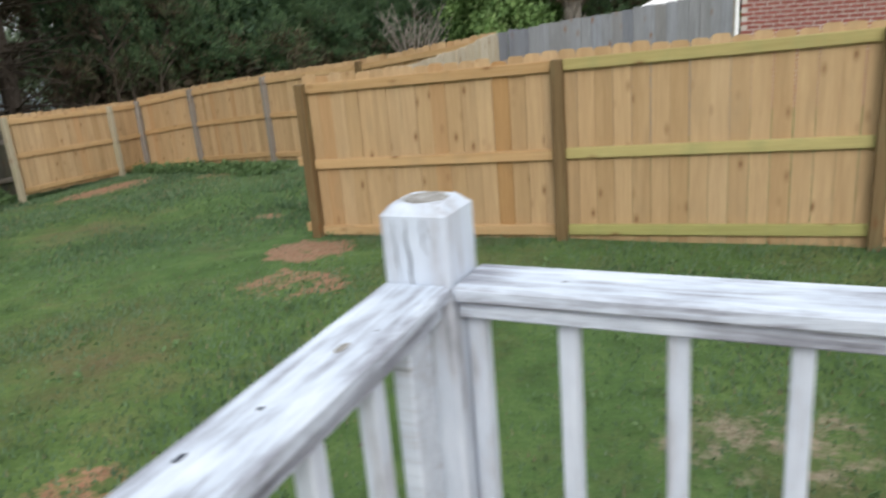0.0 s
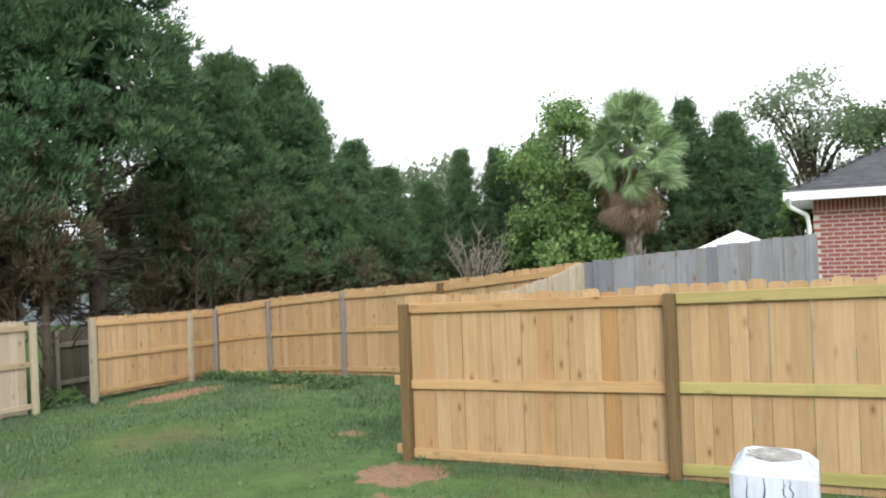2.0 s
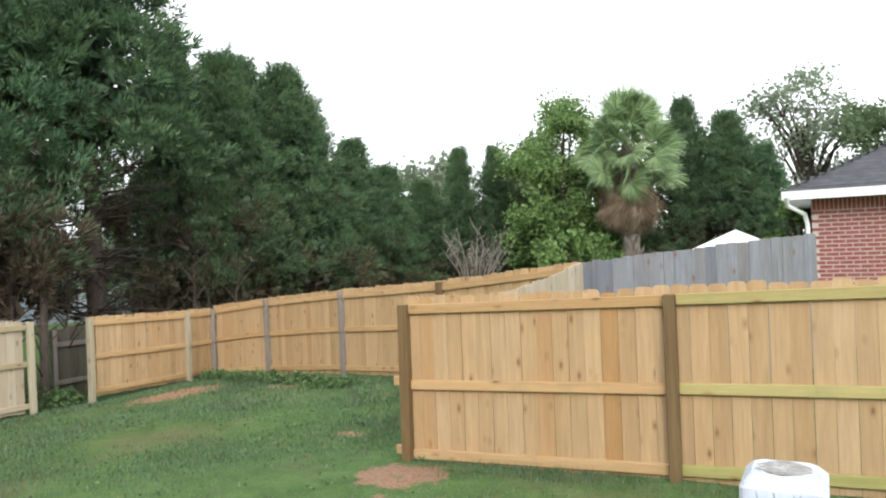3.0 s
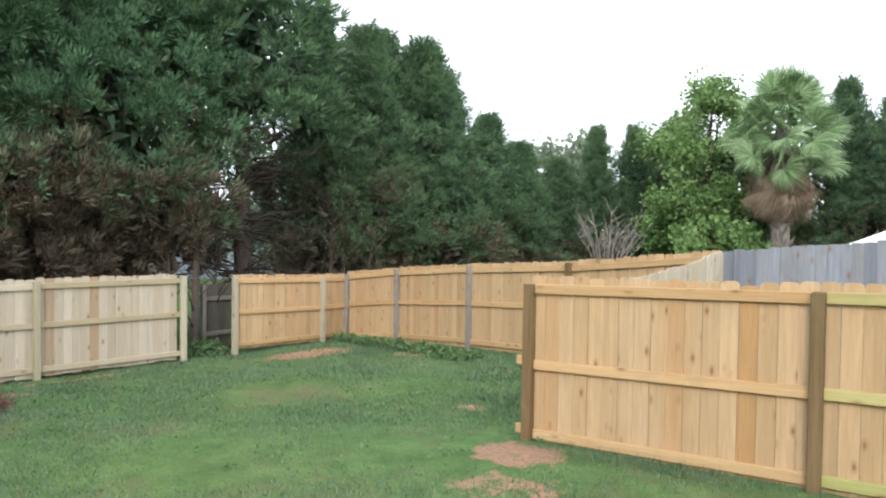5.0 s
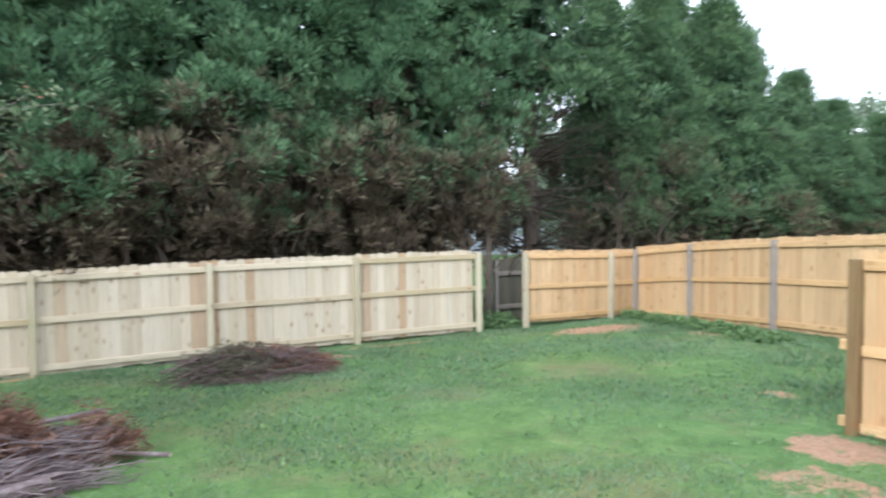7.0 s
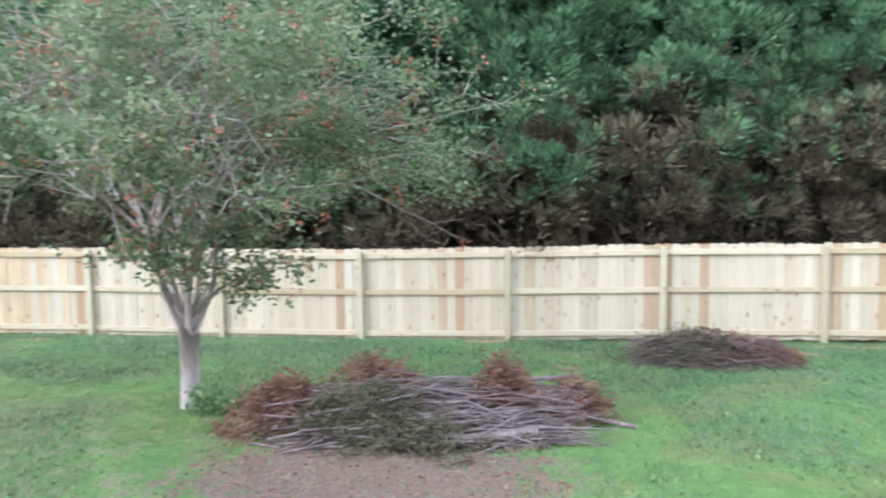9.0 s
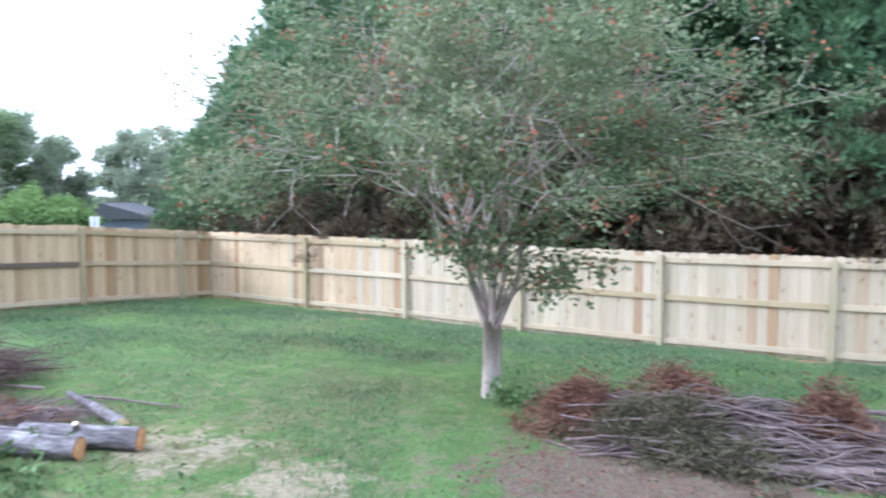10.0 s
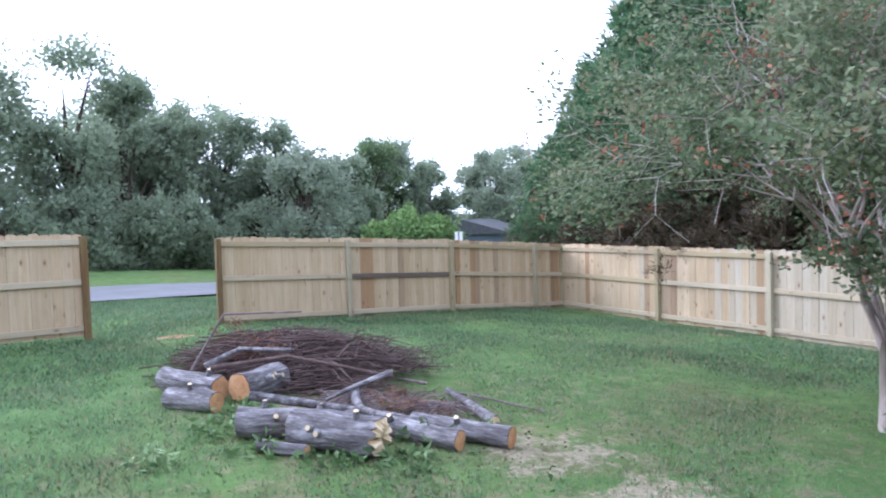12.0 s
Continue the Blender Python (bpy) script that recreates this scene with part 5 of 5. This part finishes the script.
def branch(points, r, label, mt=None, seed=1, name="branch", cut=True):
    """A single fallen branch with a pale cut butt; points in the world, heights over the ground."""
    rnd = random.Random(seed)
    x, y = points[0][0], points[0][1]
    ob = thing(name, x, y, ground_z(x, y), label, "branch", "fallen branches")
    pts = [Vector((px - x, py - y, h + ground_z(px, py) - ground_z(x, y))) for px, py, h in points]
    n = len(pts)
    b = Build()
    b.tube(pts, [r * (1 - 0.5 * i / (n - 1)) for i in range(n)], 7, 0)
    child("wood", b.mesh("wood", [mt or TWIG], True), ob)
    if cut:
        d = (pts[0] - pts[1]).normalized()
        c = Build()
        c.tube([pts[0], pts[0] + d * 0.004], [r * 0.93, r * 0.9], 8)
        child("cut_end", c.mesh("cut_end", [CUT_PALE]), ob, None, "pale sawn end")
    return ob


branch([(-7.59, 0.51, 0.33), (-7.4, 0.05, 0.34), (-7.2, -0.5, 0.32)], 0.026, "grey branch sticking out of the heap")
branch([(-6.98, 0.94, 0.02), (-7.0, 0.4, 0.13), (-7.05, -0.3, 0.3)], 0.02, "thin grey pole leaning on the heap")
branch([(-6.55, 0.05, 0.09), (-6.42, -0.5, 0.07), (-6.5, -1.1, 0.12)], 0.05, "thick curved limb along the heap")
branch([(-6.85, 0.35, 0.06), (-6.9, -0.2, 0.2), (-7.0, -0.7, 0.3)], 0.035, "grey limb in the heap")
branch([(-5.03, -5.27, 0.06), (-5.25, -5.85, 0.07), (-5.5, -6.48, 0.06)], 0.055, "pale flaking limb on the lawn", LOG_BARK)
branch([(-5.55, -6.5, 0.03), (-5.6, -6.0, 0.05), (-5.75, -5.35, 0.02)], 0.016, "thin stick on the lawn")
branch([(-3.5, -6.75, 0.25), (-3.85, -6.35, 0.2), (-4.3, -5.85, 0.13), (-4.6, -5.5, 0.08)], 0.045, "crooked grey branch across the logs", LOG_BARK)
branch([(-4.6, -6.8, 0.12), (-4.3, -6.3, 0.16), (-4.1, -5.9, 0.2), (-4.35, -5.3, 0.1)], 0.05, "crooked grey branch across the logs", LOG_BARK)
branch([(-4.9, -6.6, 0.3), (-4.5, -6.65, 0.2), (-4.1, -6.5, 0.16)], 0.03, "grey forked branch on the logs", LOG_BARK)
branch([(-5.4, -6.7, 0.1), (-5.15, -6.85, 0.16)], 0.02, "short pale stick by the mound")
branch([(-3.7, -8.3, 0.25), (-4.0, -8.1, 0.42), (-4.4, -7.7, 0.42)], 0.035, "dark limb leaning on the mound", LOG_BARK)
branch([(-3.7, -8.7, 0.15), (-4.0, -8.5, 0.75), (-4.9, -8.4, 0.72)], 0.02, "thin bent stick above the mound")
branch([(-3.6, -7.9, 0.3), (-4.2, -7.4, 0.42), (-5.2, -7.0, 0.15)], 0.025, "dark stick on the mound", TWIG_DARK)
branch([(-5.0, -6.2, 0.03), (-5.3, -5.9, 0.03)], 0.02, "short stick on the grass")


# ---- logs ----
def log(p, q, r, label, seed, faces=(CUT, CUT), knots=3, ragged=0.0):
    """p, q: ends in the world with the height of the middle over the ground."""
    rnd = random.Random(seed)
    a = Vector((p[0], p[1], ground_z(p[0], p[1]) + p[2]))
    e = Vector((q[0], q[1], ground_z(q[0], q[1]) + q[2]))
    d = (e - a)
    L = d.length
    ob = thing("log", *a, label, "log", "sawn logs")
    ob.matrix_basis = Matrix.Translation(a) @ d.to_track_quat("X", "Z").to_matrix().to_4x4()
    b = Build()
    n, sides = 22, 40
    for i in range(n):
        s = i / (n - 1)
        sag = r * 0.12 * math.sin(s * 3.0 + seed)
        for k in range(sides):
            w = 2 * math.pi * k / sides
            cx, cy = math.cos(w), math.sin(w)
            furrow = noise.noise((L * s * 3.0 + seed, cx * r * 26, cy * r * 26))
            swell = noise.noise((L * s * 4.0, cx * 1.3 + seed, cy * 1.3))
            rr = r * (0.97 + 0.1 * furrow + 0.12 * swell)
            off = rnd.uniform(-ragged, ragged) * (2.0 if k % 5 == 0 else 1.0) if i == n - 1 else 0
            b.v.append((L * s + off, rr * cx, rr * cy + sag - sag * s))
    for i in range(n - 1):
        for k in range(sides):
            j = (k + 1) % sides
            b.f.append((i * sides + k, (i + 1) * sides + k, (i + 1) * sides + j, i * sides + j))
    b.m = [0] * len(b.f)
    child("bark", b.mesh("bark", [LOG_BARK]), ob, None, "grey furrowed bark")
    for end, mt in ((0, faces[0]), (n - 1, faces[1])):
        f = Build()
        ring = b.v[end * sides:(end + 1) * sides]
        sgn = -1 if end == 0 else 1
        mid = [sum(v[i] for v in ring) / sides for i in range(3)]
        f.v = [(mid[0] + sgn * 0.006, mid[1], mid[2])]
        f.v += [(x * 0.5 + mid[0] * 0.5 + sgn * (0.005 + ragged * rnd.uniform(-0.8, 2.0)), mid[1] + (y2 - mid[1]) * 0.55, mid[2] + (z2 - mid[2]) * 0.55) for x, y2, z2 in ring]
        f.v += [(x + sgn * 0.003, mid[1] + (y2 - mid[1]) * 0.95, mid[2] + (z2 - mid[2]) * 0.95) for x, y2, z2 in ring]
        for k in range(sides):
            j = (k + 1) % sides
            tri, quad = (0, 1 + k, 1 + j), (1 + k, 1 + sides + k, 1 + sides + j, 1 + j)
            f.f += [tri, quad] if sgn > 0 else [tri[::-1], quad[::-1]]
        f.m = [0] * len(f.f)
        child("cut_face", f.mesh("cut_face", [mt]), ob, None, "sawn orange-brown end" if mt is CUT else "pale splintered end")
    for i in range(knots):
        w, s = rnd.uniform(-0.3, 1.9), rnd.uniform(0.25, 0.85) * L
        o = Vector((s, r * 0.9 * math.sin(w) * -1, r * 0.9 * math.cos(w)))
        k = Build()
        k.tube([o, o + Vector((0.01, -math.sin(w) * 0.07, math.cos(w) * 0.07))], [0.03, 0.021], 9, 0, 1)
        child("branch_stub", k.mesh("branch_stub", [LOG_BARK, CUT_PALE]), ob, None, "sawn branch stub with a pale end")
    return ob


log((-3.5, -5.92, 0.14), (-3.86, -5.26, 0.15), 0.155, "thick grey log with a pale splintered end", 1, (CUT, CUT_PALE), 4, 0.03)
log((-3.24, -6.42, 0.12), (-3.62, -6.14, 0.13), 0.125, "short grey log lying behind a thicker one", 2, (CUT, CUT), 2)
log((-3.72, -7.52, 0.15), (-4.28, -7.75, 0.15), 0.15, "grey log with a broad orange-brown sawn end", 3, (CUT, CUT), 3)
log((-3.36, -8.55, 0.12), (-3.62, -7.72, 0.12), 0.125, "grey log lying at the edge of the heap", 9, (CUT, CUT), 1)
log((-3.16, -7.85, 0.09), (-3.42, -7.32, 0.09), 0.105, "grey log lying under another", 4, (CUT, CUT), 1)
log((-4.02, -6.35, 0.09), (-4.4, -4.98, 0.085), 0.082, "slim grey log with a sawn end", 6, (CUT, CUT), 1)
log((-4.42, -5.6, 0.09), (-4.74, -4.76, 0.095), 0.088, "slim grey log with an orange sawn end", 7, (CUT, CUT), 1)
log((-3.2, -5.98, 0.05), (-3.42, -5.6, 0.05), 0.05, "small grey log end in the grass", 8, (CUT_PALE, CUT), 0)


# ---- canopy, far house, sign ----
def canopy(x, y):
    ob = thing("garden_canopy", x, y, ground_z(x, y), "white pyramid garden canopy beyond the grey fence", "canopy")
    b = Build()
    e = 1.25
    b.v = [(-e, -e, 1.55), (e, -e, 1.55), (e, e, 1.55), (-e, e, 1.55), (0, 0, 2.16), (-e, -e, 1.35), (e, -e, 1.35), (e, e, 1.35), (-e, e, 1.35)]
    b.f = [(0, 1, 4), (1, 2, 4), (2, 3, 4), (3, 0, 4), (5, 6, 1, 0), (6, 7, 2, 1), (7, 8, 3, 2), (8, 5, 0, 3)]
    b.m = [0] * 8
    child("cloth", b.mesh("cloth", [CANVAS]), ob)
    for sx in (-1, 1):
        for sy in (-1, 1):
            timber("pole", (sx * 1.21, sy * 1.21, 0), (sx * 1.21, sy * 1.21, 1.5), 0.04, 0.04, METAL, ob)
    return ob


canopy(-2.3, 16.0)


SLATE = mottled("slate_blue_siding", [(0.09, 0.11, 0.15), (0.12, 0.145, 0.19), (0.15, 0.18, 0.23)], 2, 20, 0.8, 0.1)


def far_house(x, y, turn, w, d, label, roof_mat, h=2.6, wall_mat=None):
    ob = thing("distant_house", x, y, ground_z(x, y), label, "house")
    ob.rotation_euler = (0, 0, turn)
    b = Build()
    b.box(-w / 2, w / 2, -d / 2, d / 2, -0.2, h)
    child("wall", b.mesh("wall", [wall_mat or SIDING]), ob)
    r = Build()
    r.prism([(-d / 2 - 0.3, h - 0.1), (d / 2 + 0.3, h - 0.1), (0, h - 0.1 + d * 0.16)], -w / 2 - 0.3, w / 2 + 0.3)
    child("roof", r.mesh("roof", [roof_mat]), ob, pose(0, 0, 0, 0, 0, 90))
    for s in (-1, 1):
        for k in (-0.3, 0.05, 0.33):
            wb = Build()
            wb.box(-0.5, 0.5, -0.03, 0.03, h * -0.23, h * 0.23)
            win = child("window", wb.mesh("window", [DARKGLASS]), ob, Matrix.Translation((k * w, s * d / 2, h * 0.58)))
            fb = Build()
            for bx in ((-0.57, -0.5, -0.26 * h, 0.26 * h), (0.5, 0.57, -0.26 * h, 0.26 * h), (-0.5, 0.5, -0.26 * h, -0.23 * h), (-0.5, 0.5, 0.23 * h, 0.26 * h), (-0.02, 0.02, -0.23 * h, 0.23 * h)):
                fb.box(bx[0], bx[1], -0.05, 0.05, bx[2], bx[3])
            child("frame", fb.mesh("frame", [PAINT_CLEAN]), win)
    return ob


far_house(-34.0, 27.0, radians(50), 12, 8, "pale blue-grey house glimpsed through the trees", SHINGLE)
far_house(-29.5, -33.0, radians(35), 6, 5, "low blue-grey building across the street", SHINGLE, 1.35, SLATE)


def street_sign(x, y):
    ob = thing("street_sign", x, y, ground_z(x, y), "white street sign board with dark print on a post", "sign")
    timber("post", (0, 0, 0), (0, 0, 1.74), 0.06, 0.06, METAL, ob)
    b = Build()
    b.box(-0.14, 0.14, -0.015, 0.015, 1.15, 1.72)
    child("board", b.mesh("board", [PAINT_CLEAN]), ob, pose(0, 0, 0, 0, 0, 140))
    for z in (1.3, 1.44, 1.58):
        k = Build()
        k.box(-0.11, 0.11, 0.016, 0.02, z - 0.025, z + 0.025)
        child("print_bar", k.mesh("print_bar", [INK]), ob, pose(0, 0, 0, 0, 0, 140))
    return ob


street_sign(-18.3, -21.4)


# ---- grass ----
def grass(name, x0, x1, y0, y1, count, h, seed, w=0.007):
    rs = np.random.RandomState(seed)
    x, y = rs.uniform(x0, x1, count), rs.uniform(y0, y1, count)
    xx, yy = np.clip(x, -15, 3), np.clip(y, -14, 13)
    z = 0.14 + 0.00125 * xx - 0.007 * yy - 0.00325 * xx * xx + 0.000185 * xx * yy + 0.000187 * yy * yy
    bare = np.zeros(count)
    for px, py, a, c, _, s in PATCHES:
        bare = np.maximum(bare, s * np.clip(1.5 - np.sqrt(((x - px) / a) ** 2 + ((y - py) / c) ** 2), 0, 1))
    thin = 0.5 + 0.5 * np.sin(x * 1.7 + 1.3 * np.sin(y * 1.1)) * np.sin(y * 1.9 + 1.1 * np.sin(x * 0.8))
    keep = rs.uniform(size=count) > np.maximum(bare * 0.9, 0.5 * thin)
    x, y, z, thin = x[keep], y[keep], z[keep], thin[keep]
    n = len(x)
    a = rs.uniform(0, 6.28, n)
    tall = h * rs.uniform(0.5, 1.35, n) * (1.15 - 0.4 * thin)
    lean = tall * rs.uniform(0.2, 1.0, n)
    ca, sa = np.cos(a), np.sin(a)
    la = a + rs.uniform(0.9, 2.2, n)
    base = np.stack([x, y, z - 0.01], 1)
    s = np.stack([ca, sa, np.zeros(n)], 1) * (w * rs.uniform(0.6, 1.4, n))[:, None]
    tip = base + np.stack([np.cos(la) * lean, np.sin(la) * lean, tall], 1)
    q = np.stack([base - s, base + s, tip], 1)
    dry = rs.uniform(size=n) < 0.08 + 0.36 * dryness(x, y)
    return tagged(new(name, quads(name, q, [BLADE, BLADE_DRY], dry)), "short green lawn grass with thin and bare spots", "grass", kind="stuff")


grass("grass", -9.0, 2.0, -8.5, 7.0, 260000, 0.042, 1, 0.006)
grass("tall_grass", -4.2, 2.5, 5.62, 5.9, 2600, 0.075, 6, 0.004)
grass("grass", -13.2, -9.0, -13.0, 11.0, 110000, 0.055, 2, 0.009)
grass("grass", -9.0, 2.0, 7.0, 11.0, 40000, 0.065, 3, 0.009)
grass("grass", -9.0, 1.5, -13.5, -8.5, 60000, 0.055, 4, 0.009)
grass("grass", -9.0, 1.0, -18.0, -13.5, 40000, 0.08, 5, 0.012)


def litter(count, seed, area=(-9, -1.5, -9, 6), mt=None):
    """Fallen leaves and crumbs on the lawn."""
    rs = np.random.RandomState(seed)
    x, y = rs.uniform(area[0], area[1], count), rs.uniform(area[2], area[3], count)
    z = np.array([ground_z(a, b) for a, b in zip(x, y)]) + 0.03
    c = np.stack([x, y, z], 1)
    q = leaf_corners(c, rs.normal(size=(count, 3)) * np.array([1, 1, 0.2]), rs.uniform(0.02, 0.045, count), rs.uniform(0.012, 0.025, count), rs)
    return tagged(new("leaf_litter", quads("leaf_litter", q, [mt or DULL_NEEDLE])), "dry fallen leaves scattered on the lawn", "leaves", kind="stuff")


litter(650, 3)
litter(900, 4, (-6.7, -4.8, -2.5, 0.2), DEAD_NEEDLE)
litter(700, 5, (-5.5, -3.2, -7.5, -4.3))


def lawn_weeds(count, seed):
    """Small broad-leaved weeds all over the lawn."""
    rs = np.random.RandomState(seed)
    x, y = rs.uniform(-11, 2.2, count), rs.uniform(-11, 9, count)
    clear = np.ones(count, dtype=bool)
    for px, py, a, c, _, s in PATCHES:
        clear &= ((x - px) / a) ** 2 + ((y - py) / c) ** 2 > 0.8
    lump = np.sin(x * 1.3 + 2 * np.sin(y * 0.7)) * np.sin(y * 1.1 + 1.7 * np.sin(x * 0.6)) + rs.uniform(-0.6, 0.6, count)
    clear &= lump > 0
    x, y = x[clear], y[clear]
    z = np.array([ground_z(a, b) for a, b in zip(x, y)]) + 0.025
    c = np.stack([x, y, z], 1)
    q = clumped_leaves(rs, c, np.tile([[0.0, 0.0, 0.4]], (len(c), 1)), 7, 0.035, 0.01, 0.05, 0.026, 1.6)
    return tagged(new("lawn_weeds", quads("lawn_weeds", q, [WEED])), "low broad-leaved weeds among the grass", "weeds", kind="stuff")


lawn_weeds(1500, 8)
weed(-2.45, -6.1, 0.14, 0.16, 16, 301, "small pale-leaved weed in the lawn", "weeds", PALM_LEAF)
